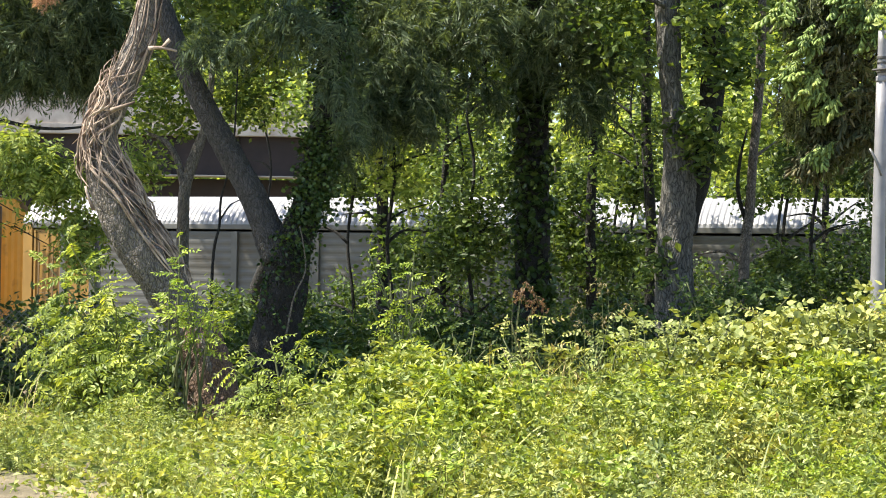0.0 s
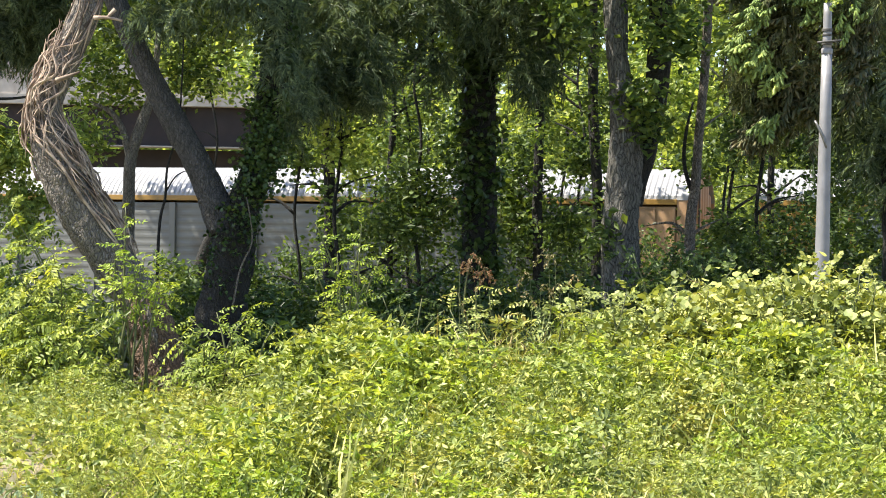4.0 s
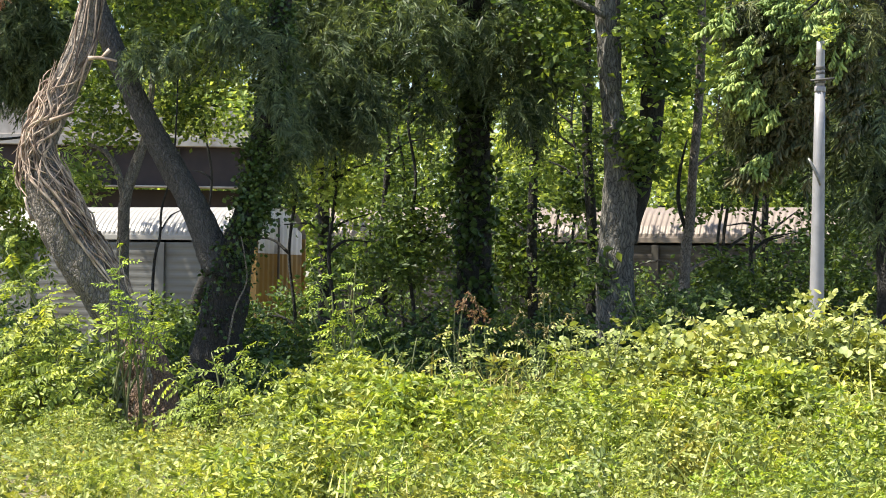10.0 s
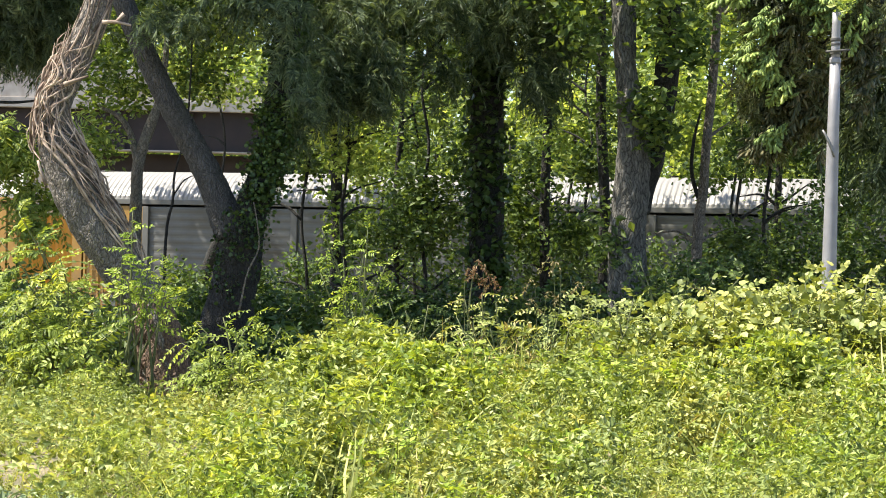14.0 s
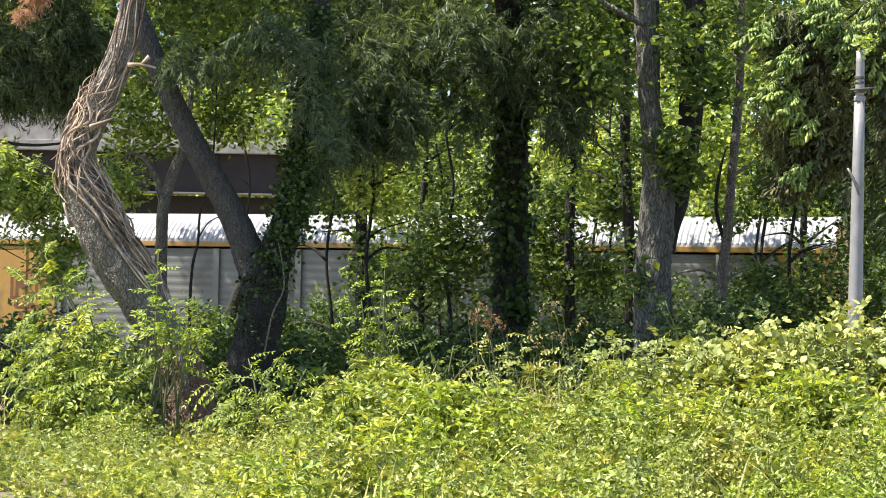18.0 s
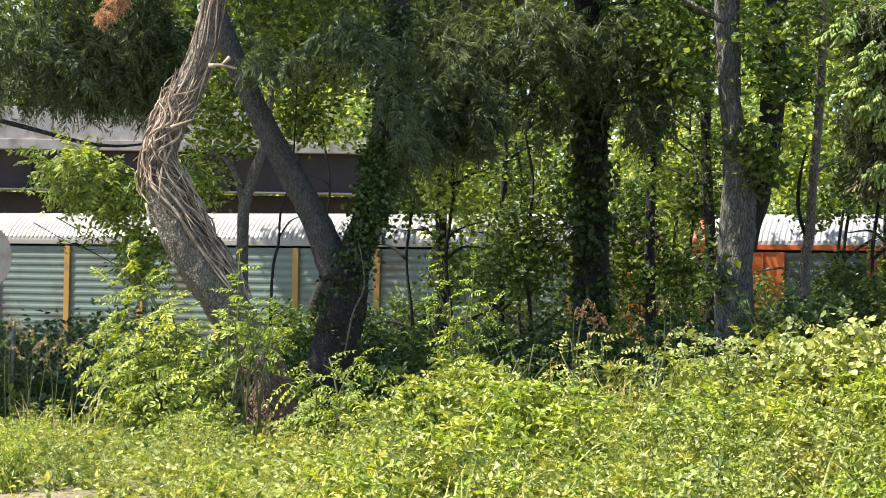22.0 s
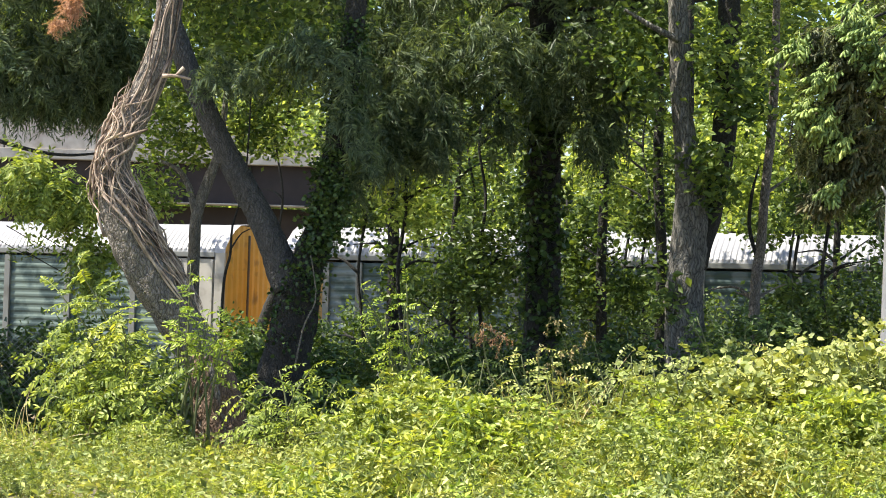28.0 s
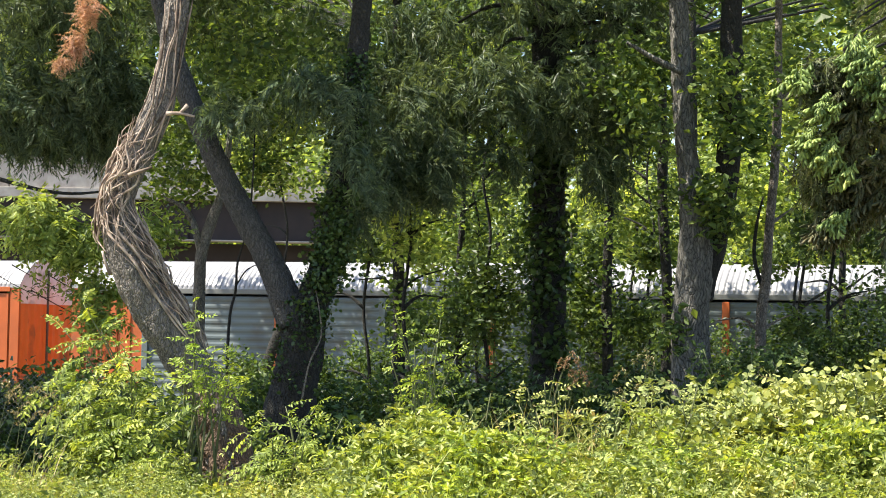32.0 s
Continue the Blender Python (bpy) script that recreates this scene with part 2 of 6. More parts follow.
def surface(name, dark, light, scale=6.0, rough=0.7, metal=0.0, bump=0.3, stretch=(1, 1, 1), stain=None, stain_scale=0.8, stain_at=(0.5, 0.7), fine=40.0, dist=0.01):
    """A worn surface: grain at two scales, stains and fine relief."""
    m, t, b, out = nodes_of(name)
    co = t.nodes.new("ShaderNodeTexCoord")
    mp = t.nodes.new("ShaderNodeMapping")
    mp.inputs["Scale"].default_value = stretch
    t.links.new(co.outputs["Object"], mp.inputs["Vector"])
    n1 = t.nodes.new("ShaderNodeTexNoise")
    n1.inputs["Scale"].default_value, n1.inputs["Detail"].default_value = scale, 6
    n2 = t.nodes.new("ShaderNodeTexNoise")
    n2.inputs["Scale"].default_value, n2.inputs["Detail"].default_value = fine, 3
    t.links.new(mp.outputs["Vector"], n1.inputs["Vector"])
    t.links.new(mp.outputs["Vector"], n2.inputs["Vector"])
    r = ramp_node(t, [(0.3, dark), (0.7, light)])
    t.links.new(n1.outputs["Fac"], r.inputs["Fac"])
    colour = r.outputs["Color"]
    if stain:
        n3 = t.nodes.new("ShaderNodeTexNoise")
        n3.inputs["Scale"].default_value, n3.inputs["Detail"].default_value = stain_scale, 8
        info = t.nodes.new("ShaderNodeObjectInfo")
        add = t.nodes.new("ShaderNodeVectorMath")
        add.operation = 'MULTIPLY_ADD'
        add.inputs[1].default_value = (1, 1, 1)
        sc = t.nodes.new("ShaderNodeVectorMath")
        sc.operation = 'SCALE'
        sc.inputs[0].default_value = (31, 17, 23)
        t.links.new(info.outputs["Random"], sc.inputs["Scale"])
        t.links.new(co.outputs["Object"], add.inputs[0])
        t.links.new(sc.outputs[0], add.inputs[2])
        t.links.new(add.outputs[0], n3.inputs["Vector"])
        k = ramp_node(t, [(stain_at[0], (0, 0, 0)), (stain_at[1], (1, 1, 1))])
        t.links.new(n3.outputs["Fac"], k.inputs["Fac"])
        mx = t.nodes.new("ShaderNodeMix")
        mx.data_type = 'RGBA'
        mx.inputs["B"].default_value = (*stain, 1)
        t.links.new(k.outputs["Color"], mx.inputs["Factor"])
        t.links.new(colour, mx.inputs["A"])
        colour = mx.outputs["Result"]
    t.links.new(colour, b.inputs["Base Color"])
    b.inputs["Roughness"].default_value, b.inputs["Metallic"].default_value = rough, metal
    if bump:
        bp = t.nodes.new("ShaderNodeBump")
        bp.inputs["Strength"].default_value, bp.inputs["Distance"].default_value = bump, dist
        ad = t.nodes.new("ShaderNodeMath")
        ad.operation = 'ADD'
        t.links.new(n1.outputs["Fac"], ad.inputs[0])
        t.links.new(n2.outputs["Fac"], ad.inputs[1])
        t.links.new(ad.outputs[0], bp.inputs["Height"])
        t.links.new(bp.outputs["Normal"], b.inputs["Normal"])
    return m


M_WEED = leaf_mat("weed_leaf", (0.092, 0.128, 0.03), (0.245, 0.285, 0.07), (0.49, 0.52, 0.185), 0.3, 0.5, patchy=True)
M_GRASS = leaf_mat("lot_grass", (0.17, 0.205, 0.05), (0.35, 0.37, 0.09), (0.55, 0.54, 0.20), 0.22, 0.5, speck=(0.48, 0.37, 0.2), patchy=True)
M_BUSH = leaf_mat("bush_leaf", (0.085, 0.125, 0.026), (0.23, 0.285, 0.052), (0.48, 0.54, 0.13), 0.36, 0.5, patchy=True)
M_LIME = leaf_mat("young_leaf", (0.16, 0.24, 0.03), (0.32, 0.42, 0.06), (0.50, 0.58, 0.12), 0.35)
# Lightened leaf for young trees and tufts; their sunlight is in this colour.
M_SUN_TINT = leaf_mat("sun_tinted_leaf", (0.09, 0.14, 0.04), (0.25, 0.34, 0.10), (0.50, 0.57, 0.23), 0.5)
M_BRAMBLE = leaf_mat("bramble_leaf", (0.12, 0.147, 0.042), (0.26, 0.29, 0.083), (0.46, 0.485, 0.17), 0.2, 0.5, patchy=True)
# Darkened leaf; the shade under the trees is put into this colour.
M_SHADE_TINT = leaf_mat("shade_tinted_leaf", (0.038, 0.064, 0.024), (0.078, 0.128, 0.04), (0.17, 0.235, 0.07), 0.38)
# Dark green of the ivy, used as painted shade in hedges and bush too.
M_IVY_SHADE = leaf_mat("ivy_and_shade_leaf", (0.024, 0.048, 0.016), (0.046, 0.086, 0.026), (0.095, 0.15, 0.045), 0.24, gloss=0.35)
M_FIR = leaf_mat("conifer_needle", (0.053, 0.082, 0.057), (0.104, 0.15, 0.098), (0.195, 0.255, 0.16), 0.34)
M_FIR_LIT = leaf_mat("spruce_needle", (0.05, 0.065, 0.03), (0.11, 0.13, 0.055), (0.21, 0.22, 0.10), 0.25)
# Lightened needle colour; sunlight on the outer tips is put into it.
M_FIR_TIP = leaf_mat("sun_tinted_tip", (0.11, 0.165, 0.05), (0.22, 0.30, 0.085), (0.37, 0.46, 0.13), 0.15)
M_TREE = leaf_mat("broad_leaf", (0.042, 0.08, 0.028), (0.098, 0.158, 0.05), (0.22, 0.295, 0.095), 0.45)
M_FAR = leaf_mat("far_leaf", (0.07, 0.115, 0.035), (0.19, 0.26, 0.08), (0.42, 0.49, 0.18), 0.5)
M_DEAD = leaf_mat("dead_needle", (0.36, 0.19, 0.14), (0.52, 0.31, 0.24), (0.68, 0.46, 0.38), 0.25)
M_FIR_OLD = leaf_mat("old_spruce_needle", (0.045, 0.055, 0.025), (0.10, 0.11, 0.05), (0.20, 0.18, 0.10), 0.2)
M_FEATHER = leaf_mat("feather_leaf", (0.12, 0.18, 0.05), (0.26, 0.345, 0.10), (0.46, 0.53, 0.18), 0.45)
M_SILVER = leaf_mat("silvery_leaf", (0.12, 0.17, 0.09), (0.18, 0.24, 0.13), (0.26, 0.32, 0.19), 0.12, 0.5)
M_SEED = leaf_mat("seed_head", (0.22, 0.10, 0.055), (0.38, 0.20, 0.12), (0.56, 0.37, 0.25), 0.25)
M_STRAW = leaf_mat("dry_stalk", (0.25, 0.19, 0.09), (0.36, 0.28, 0.14), (0.5, 0.42, 0.24), 0.15)
M_STEM = surface("green_stem", (0.07, 0.09, 0.03), (0.14, 0.15, 0.06), 8, 0.6, bump=0.2)


def bark_mat(name, crack, low, high, scale=38.0, along=0.36):
    """Furrowed bark: long plates parted by dark cracks."""
    m, t, b, out = nodes_of(name)
    co = t.nodes.new("ShaderNodeTexCoord")
    warp = t.nodes.new("ShaderNodeTexNoise")
    warp.inputs["Scale"].default_value, warp.inputs["Detail"].default_value = 5.0, 4
    ad = t.nodes.new("ShaderNodeVectorMath")
    ad.operation = 'MULTIPLY_ADD'
    ad.inputs[1].default_value = (0.16, 0.16, 0.16)
    t.links.new(co.outputs["Object"], warp.inputs["Vector"])
    t.links.new(warp.outputs["Color"], ad.inputs[0])
    t.links.new(co.outputs["Object"], ad.inputs[2])
    mp = t.nodes.new("ShaderNodeMapping")
    mp.inputs["Scale"].default_value = (1, 1, along)
    t.links.new(ad.outputs[0], mp.inputs["Vector"])
    vo = t.nodes.new("ShaderNodeTexVoronoi")
    vo.feature = 'DISTANCE_TO_EDGE'
    vo.inputs["Scale"].default_value = scale
    t.links.new(mp.outputs[0], vo.inputs["Vector"])
    nz = t.nodes.new("ShaderNodeTexNoise")
    nz.inputs["Scale"].default_value, nz.inputs["Detail"].default_value = 30, 8
    t.links.new(mp.outputs[0], nz.inputs["Vector"])
    r1 = ramp_node(t, [(0.0, crack), (0.09, tuple(0.25 * a + 0.75 * b for a, b in zip(crack, low))), (0.3, low), (0.75, high)])
    t.links.new(vo.outputs["Distance"], r1.inputs["Fac"])
    r2 = ramp_node(t, [(0.3, (0.45, 0.45, 0.45)), (0.7, (1.25, 1.22, 1.18))])
    t.links.new(nz.outputs["Fac"], r2.inputs["Fac"])
    mx = t.nodes.new("ShaderNodeMix")
    mx.data_type = 'RGBA'
    mx.blend_type = 'MULTIPLY'
    mx.inputs["Factor"].default_value = 0.75
    t.links.new(r1.outputs["Color"], mx.inputs["A"])
    t.links.new(r2.outputs["Color"], mx.inputs["B"])
    t.links.new(mx.outputs["Result"], b.inputs["Base Color"])
    b.inputs["Roughness"].default_value = 0.92
    ht = t.nodes.new("ShaderNodeMath")
    ht.operation = 'MULTIPLY_ADD'
    ht.inputs[1].default_value = 2.2
    t.links.new(vo.outputs["Distance"], ht.inputs[0])
    t.links.new(nz.outputs["Fac"], ht.inputs[2])
    bp = t.nodes.new("ShaderNodeBump")
    bp.inputs["Strength"].default_value, bp.inputs["Distance"].default_value = 0.8, 0.022
    t.links.new(ht.outputs[0], bp.inputs["Height"])
    t.links.new(bp.outputs["Normal"], b.inputs["Normal"])
    return m


M_BARK = bark_mat("grey_bark", (0.06, 0.053, 0.047), (0.25, 0.225, 0.20), (0.45, 0.415, 0.375))
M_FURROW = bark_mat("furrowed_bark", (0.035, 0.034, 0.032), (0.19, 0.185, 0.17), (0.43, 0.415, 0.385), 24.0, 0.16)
# Darker bark copies; shade on the forked and twin stems is in these colours.
M_BARK_MID = bark_mat("shade_tinted_bark", (0.03, 0.03, 0.03), (0.10, 0.097, 0.094), (0.19, 0.185, 0.18))
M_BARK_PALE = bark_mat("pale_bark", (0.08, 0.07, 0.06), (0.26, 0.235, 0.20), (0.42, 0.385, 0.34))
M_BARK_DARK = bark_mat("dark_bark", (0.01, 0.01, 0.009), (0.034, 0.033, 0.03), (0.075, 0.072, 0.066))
M_VINE = surface("dry_vine", (0.22, 0.155, 0.115), (0.64, 0.51, 0.41), 7, 0.85, bump=0.6, stain=(0.09, 0.062, 0.045), stain_scale=3.0, stain_at=(0.46, 0.62))
M_FOOT = bark_mat("reddish_foot_bark", (0.06, 0.038, 0.028), (0.22, 0.15, 0.11), (0.38, 0.27, 0.20))
M_SOIL = surface("lot_soil", (0.09, 0.075, 0.045), (0.30, 0.245, 0.16), 1.2, 0.95, bump=0.8, stain=(0.06, 0.08, 0.025), stain_scale=0.5, fine=22, dist=0.03)
M_BALLAST = surface("ballast_stone", (0.09, 0.085, 0.08), (0.26, 0.24, 0.22), 14, 0.9, bump=1.0, fine=30, dist=0.05)
M_RAIL = surface("rail_steel", (0.10, 0.06, 0.045), (0.22, 0.15, 0.11), 10, 0.55, 0.6, bump=0.2)
M_TIE = surface("tie_wood", (0.05, 0.04, 0.032), (0.12, 0.095, 0.075), 5, 0.9, bump=0.6, stretch=(6, 1, 1))
M_POLE = surface("galvanised_pole", (0.21, 0.21, 0.225), (0.30, 0.295, 0.31), 5, 0.5, 0.2, bump=0.1, stain=(0.15, 0.14, 0.14), stain_scale=3, stain_at=(0.6, 0.75))
M_BAND = surface("dark_band", (0.04, 0.04, 0.04), (0.09, 0.085, 0.08), 12, 0.6, bump=0.1)
M_WIRE = surface("fence_wire", (0.13, 0.13, 0.125), (0.22, 0.22, 0.21), 20, 0.4, 0.4, bump=0.0)
M_SIGN = surface("faded_sign", (0.30, 0.265, 0.215), (0.40, 0.36, 0.30), 5, 0.6, bump=0.05, stain=(0.24, 0.20, 0.16), stain_scale=6)
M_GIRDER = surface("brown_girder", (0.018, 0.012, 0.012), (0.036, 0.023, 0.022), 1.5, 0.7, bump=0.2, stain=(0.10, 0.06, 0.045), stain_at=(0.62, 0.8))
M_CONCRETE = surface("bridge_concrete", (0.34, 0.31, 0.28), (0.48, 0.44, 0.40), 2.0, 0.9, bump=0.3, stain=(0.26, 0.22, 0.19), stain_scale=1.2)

# ---- ground and track ----
def ground_sheet():
    xs = np.concatenate([[-3000, -900, -450, -200, -90, -45], np.linspace(-24, 24, 61), np.arange(34, 230, 10), [450, 900, 3000]])
    ys = np.concatenate([[-2000, -400], np.arange(-200, -5, 12), np.linspace(-2, 70, 91), [80, 100, 150, 300, 800, 3500]])
    gx, gy = np.meshgrid(xs, ys, indexing="ij")
    gz = ground_z(gx, gy) + np.where((abs(gx) < 30) & (gy < 46), 0.035 * np.sin(gx * 1.7) * np.cos(gy * 1.3) + 0.03 * np.sin(gx * 0.6 + gy), 0)
    v = np.stack([gx, gy, gz], -1).reshape(-1, 3)
    i = np.arange(len(xs) * len(ys)).reshape(len(xs), len(ys))
    f = np.stack([i[:-1, :-1], i[1:, :-1], i[1:, 1:], i[:-1, 1:]], -1).reshape(-1, 4)
    return tagged(new("ground", raw("ground", v, f, M_SOIL, True)), "weedy brown soil of the lot and the bank", "ground", kind="structure")


RAIL_Z = -2.13          # top of the rails
NEAR_SIDE = 47.9        # where the cars' near side crosses the line straight ahead


def on_track(s, off=0.0):
    """Plan place s metres along the track, off metres beyond its middle."""
    return s * CS + (1.62 + off) * SN, NEAR_SIDE - s * SN + (1.62 + off) * CS


def track():
    prof = [(-3.6, LOW - 0.01), (-1.9, RAIL_Z - 0.24), (1.9, RAIL_Z - 0.24), (3.6, LOW - 0.01), (3.6, LOW - 0.2), (-3.6, LOW - 0.2)]
    v = np.array([(*on_track(s, a), z) for s in (-520, 520) for a, z in prof], float)
    f = np.array([(i, (i + 1) % 6, 6 + (i + 1) % 6, 6 + i) for i in range(6)])
    tagged(new("ballast_bed", raw("ballast_bed", v, f, M_BALLAST)), "grey crushed stone bed under the rails", "ballast", kind="structure")
    tie = box_mesh("tie", (0.22, 2.6, 0.16), M_TIE, 0.01)
    for i in range(-60, 60):
        ob = new("railway_tie", tie)
        ob.location = (*on_track(i * 0.6), RAIL_Z - 0.245)
        ob.rotation_euler = (0, 0, -SLANT)
        tagged(ob, "weathered wooden tie bedded in the ballast", "railway tie", "ties of the track")
    shape = [(-0.07, -0.17), (0.07, -0.17), (0.07, -0.15), (0.012, -0.13), (0.012, -0.04), (0.036, -0.03), (0.036, 0), (-0.036, 0), (-0.036, -0.03), (-0.012, -0.04), (-0.012, -0.13), (-0.07, -0.15)]
    n = len(shape)
    v = np.array([(s, a, z) for s in (-520, 520) for a, z in shape], float)
    f = np.array([(i, (i + 1) % n, n + (i + 1) % n, n + i) for i in range(n)])
    me = raw("rail", v, f, M_RAIL)
    for s in (-1, 1):
        ob = new("rail", me)
        ob.location = (*on_track(0, s * 0.7525), RAIL_Z)
        ob.rotation_euler = (0, 0, -SLANT)
        tagged(ob, "worn rust-brown steel rail on wooden ties", "rail", "rails of the track")


# ---- road bridge behind the track ----
def bridge():
    x0, x1, y = -70.0, spot(600, 300, 78).x, 78.0
    b = thing("road_bridge", (x0, y, LOW), "road bridge with dark brown steel girders and pale concrete parapet", "bridge")

    def slab(name, xa, xb, ya, yb, za, zb, mat, label="", bevel=0.03):
        return put(name, box_mesh(name, (xb - xa, yb - ya, zb - za), mat, bevel, ((xa + xb) / 2 - x0, (ya + yb) / 2 - y, (za + zb) / 2 - LOW)), b, label=label)
    zt = spot(100, 237, y).z          # top of the girder
    zb = spot(100, 306, y).z
    low = spot(100, 352, y).z
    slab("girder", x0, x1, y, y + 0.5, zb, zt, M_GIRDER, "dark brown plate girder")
    # Light along the steel flange is given by the pale concrete colour.
    slab("bottom_flange", x0, x1, y - 0.25, y + 0.75, zb - 0.06, zb, M_CONCRETE, "lower flange, coloured pale for the light on it")
    # Dark strip added where only shade lies under the deck.
    slab("cross_beam", x0, x1, y + 1.2, y + 1.7, low - 0.4, zb - 0.1, M_GIRDER, "dark strip standing for the shade under the deck")
    slab("deck", x0, x1, y + 0.1, y + 9, zt + 0.003, zt + 0.3, M_CONCRETE)
    slab("deck_edge", x0, x1, y - 0.45, y + 0.09, zt + 0.003, zt + 0.42, M_CONCRETE, "projecting concrete deck edge")
    n = 14
    for i in range(n):
        xa = x0 + (x1 - x0) * i / n
        slab("parapet_panel", xa, xa + (x1 - x0) / n - 0.06, y - 0.35, y - 0.1, zt + 0.423, zt + 1.75, M_CONCRETE)
    for i in range(24):
        xa = x0 + (x1 - x0) * (i + 0.5) / 24
        slab("stiffener", xa - 0.03, xa + 0.03, y - 0.2, y - 0.003, zb + 0.003, zt - 0.003, M_GIRDER, bevel=0.0)
    for xa in (x0 + 3, -34, x1 - 2.5):
        slab("pier", xa, xa + 1.6, y + 1.3, y + 7, LOW, low - 0.403, M_CONCRETE)
    return b


# ---- the train ----
PITCH = 28.5
CAR_LEN = 26.25          # between the end caps
LEAD_CAP, REAR_CAP = 0.3, 0.3
BAYS = [0.95, 0.9, 2.1, 2.1] + [13.9 / 6] * 6 + [1.9, 2.0, 1.3, 1.1]
WIDE_BAYS = [1.0, 0.95, 3.87, 2.93, 2.93, 2.93, 2.93, 2.93, 2.93, 1.5, 1.35]
EAVE, SILL = 4.86, 1.15
paint_cache = {}


def paint(kind, c, dirty=(0.075, 0.068, 0.055)):
    key = (kind, c, dirty)
    if key not in paint_cache:
        lo = tuple(0.82 * k for k in c)
        if kind == "panel":
            paint_cache[key] = surface("carrier_panel", lo, c, 1.4, 0.5, 0.15, bump=0.08, stretch=(0.4, 1, 2.0), stain=dirty, stain_scale=0.9 if dirty[0] > 0.05 else 1.6, stain_at=(0.50, 0.70) if dirty[0] > 0.05 else (0.44, 0.54), fine=18)
        elif kind == "roof":
            paint_cache[key] = surface("carrier_roof", lo, c, 1.0, 0.45, 0.1, bump=0.05, stain=tuple(0.6 * k for k in c), stain_scale=0.5, stain_at=(0.55, 0.9))
        else:
            paint_cache[key] = surface("carrier_paint", lo, c, 2.0, 0.5, 0.0, bump=0.06, stain=dirty, stain_scale=1.6, stain_at=(0.58, 0.82))
    return paint_cache[key]


mesh_cache = {}


def cached(key, make):
    if key not in mesh_cache:
        mesh_cache[key] = make()
    return mesh_cache[key]


def corrugated(width, mat, deep):
    """A side sheet with level corrugations, closed behind."""
    z = np.arange(SILL + 0.12, EAVE - 0.18, 0.05)
    depth = np.array([0.0, 0.0, deep, deep])[np.arange(len(z)) % 4]
    w = width / 2 - 0.05
    front = [(x, -d, k) for k, d in zip(z, depth) for x in (-w, w)]
    back = [(x, 0.03, k) for k in (z[0], z[-1]) for x in (-w, w)]
    n = len(z)
    f = [(2 * i, 2 * i + 1, 2 * i + 3, 2 * i + 2) for i in range(n - 1)]
    b = 2 * n
    f += [(b + 1, b, b + 2, b + 3), (0, b, b + 1, 1), (2 * n - 2, 2 * n - 1, b + 3, b + 2)]
    return raw("side_panel", np.array(front + back), np.array(f), mat)


def flat_sheet(width, mat):
    v, f = joined(box_arrays(-width / 2 + 0.03, width / 2 - 0.03, -0.03, 0.03, SILL + 0.12, EAVE - 0.18),
                  box_arrays(-0.03, 0.03, -0.06, -0.031, SILL + 0.14, EAVE - 0.2),
                  box_arrays(-width / 2 + 0.05, -width / 2 + 0.11, -0.07, -0.031, SILL + 0.14, EAVE - 0.2),
                  box_arrays(width / 2 - 0.11, width / 2 - 0.05, -0.07, -0.031, SILL + 0.14, EAVE - 0.2))
    return raw("end_sheet", v, f, mat)


def roof_shell(mat):
    """One arched roof sheet with cross ribs, 3 m long."""
    half = CAR_LEN / 9 / 2 - 0.003
    prof = [(-1.62, EAVE), (-1.60, EAVE + 0.08), (-1.45, EAVE + 0.27), (-1.05, EAVE + 0.58), (-0.74, EAVE + 0.73), (0, EAVE + 0.78)]
    prof += [(-a, z) for a, z in prof[-2::-1]]
    n = 85
    xs = np.linspace(-half, half, n)
    rib = np.where(np.arange(n) % 4 < 2, 0.0, 0.018)
    ribbed = [0.0, 1.0, 1.0, 0.7, 0.2, 0.0, 0.2, 0.7, 1.0, 1.0, 0.0]
    v = np.array([(x, a * (1 + r * w * 0.6), z + r * w * 0.7) for x, r in zip(xs, rib) for (a, z), w in zip(prof, ribbed)], float)
    k = len(prof)
    i = np.arange(n * k).reshape(n, k)
    f = np.stack([i[:-1, :-1], i[:-1, 1:], i[1:, 1:], i[1:, :-1]], -1).reshape(-1, 4)
    return raw("roof_panel", v, f, mat)


def end_hood(length, mat):
    """The hood over the end doors, carried on from the roof."""
    prof = [(-1.64, EAVE - 0.02), (-1.62, EAVE + 0.09), (-1.47, EAVE + 0.29), (-1.07, EAVE + 0.60), (-0.75, EAVE + 0.75), (0, EAVE + 0.80)]
    prof += [(-a, z) for a, z in prof[-2::-1]]
    v = np.array([(x, a, z) for x in (0, length) for a, z in prof], float)
    k = len(prof)
    f = np.array([(i, i + 1, k + i + 1, k + i) for i in range(k - 1)])
    return raw("end_hood", v, f, mat)


def end_return(length, mat):
    """The upright sheet that closes the side beside the end doors."""
    v, f = joined(box_arrays(0, length, -0.03, 0.03, SILL - 0.1, EAVE - 0.023), box_arrays(length - 0.05, length, -0.06, -0.031, SILL - 0.1, EAVE - 0.03))
    return raw("end_return", v, f, mat)


DOOR_SPLIT = EAVE - 0.45


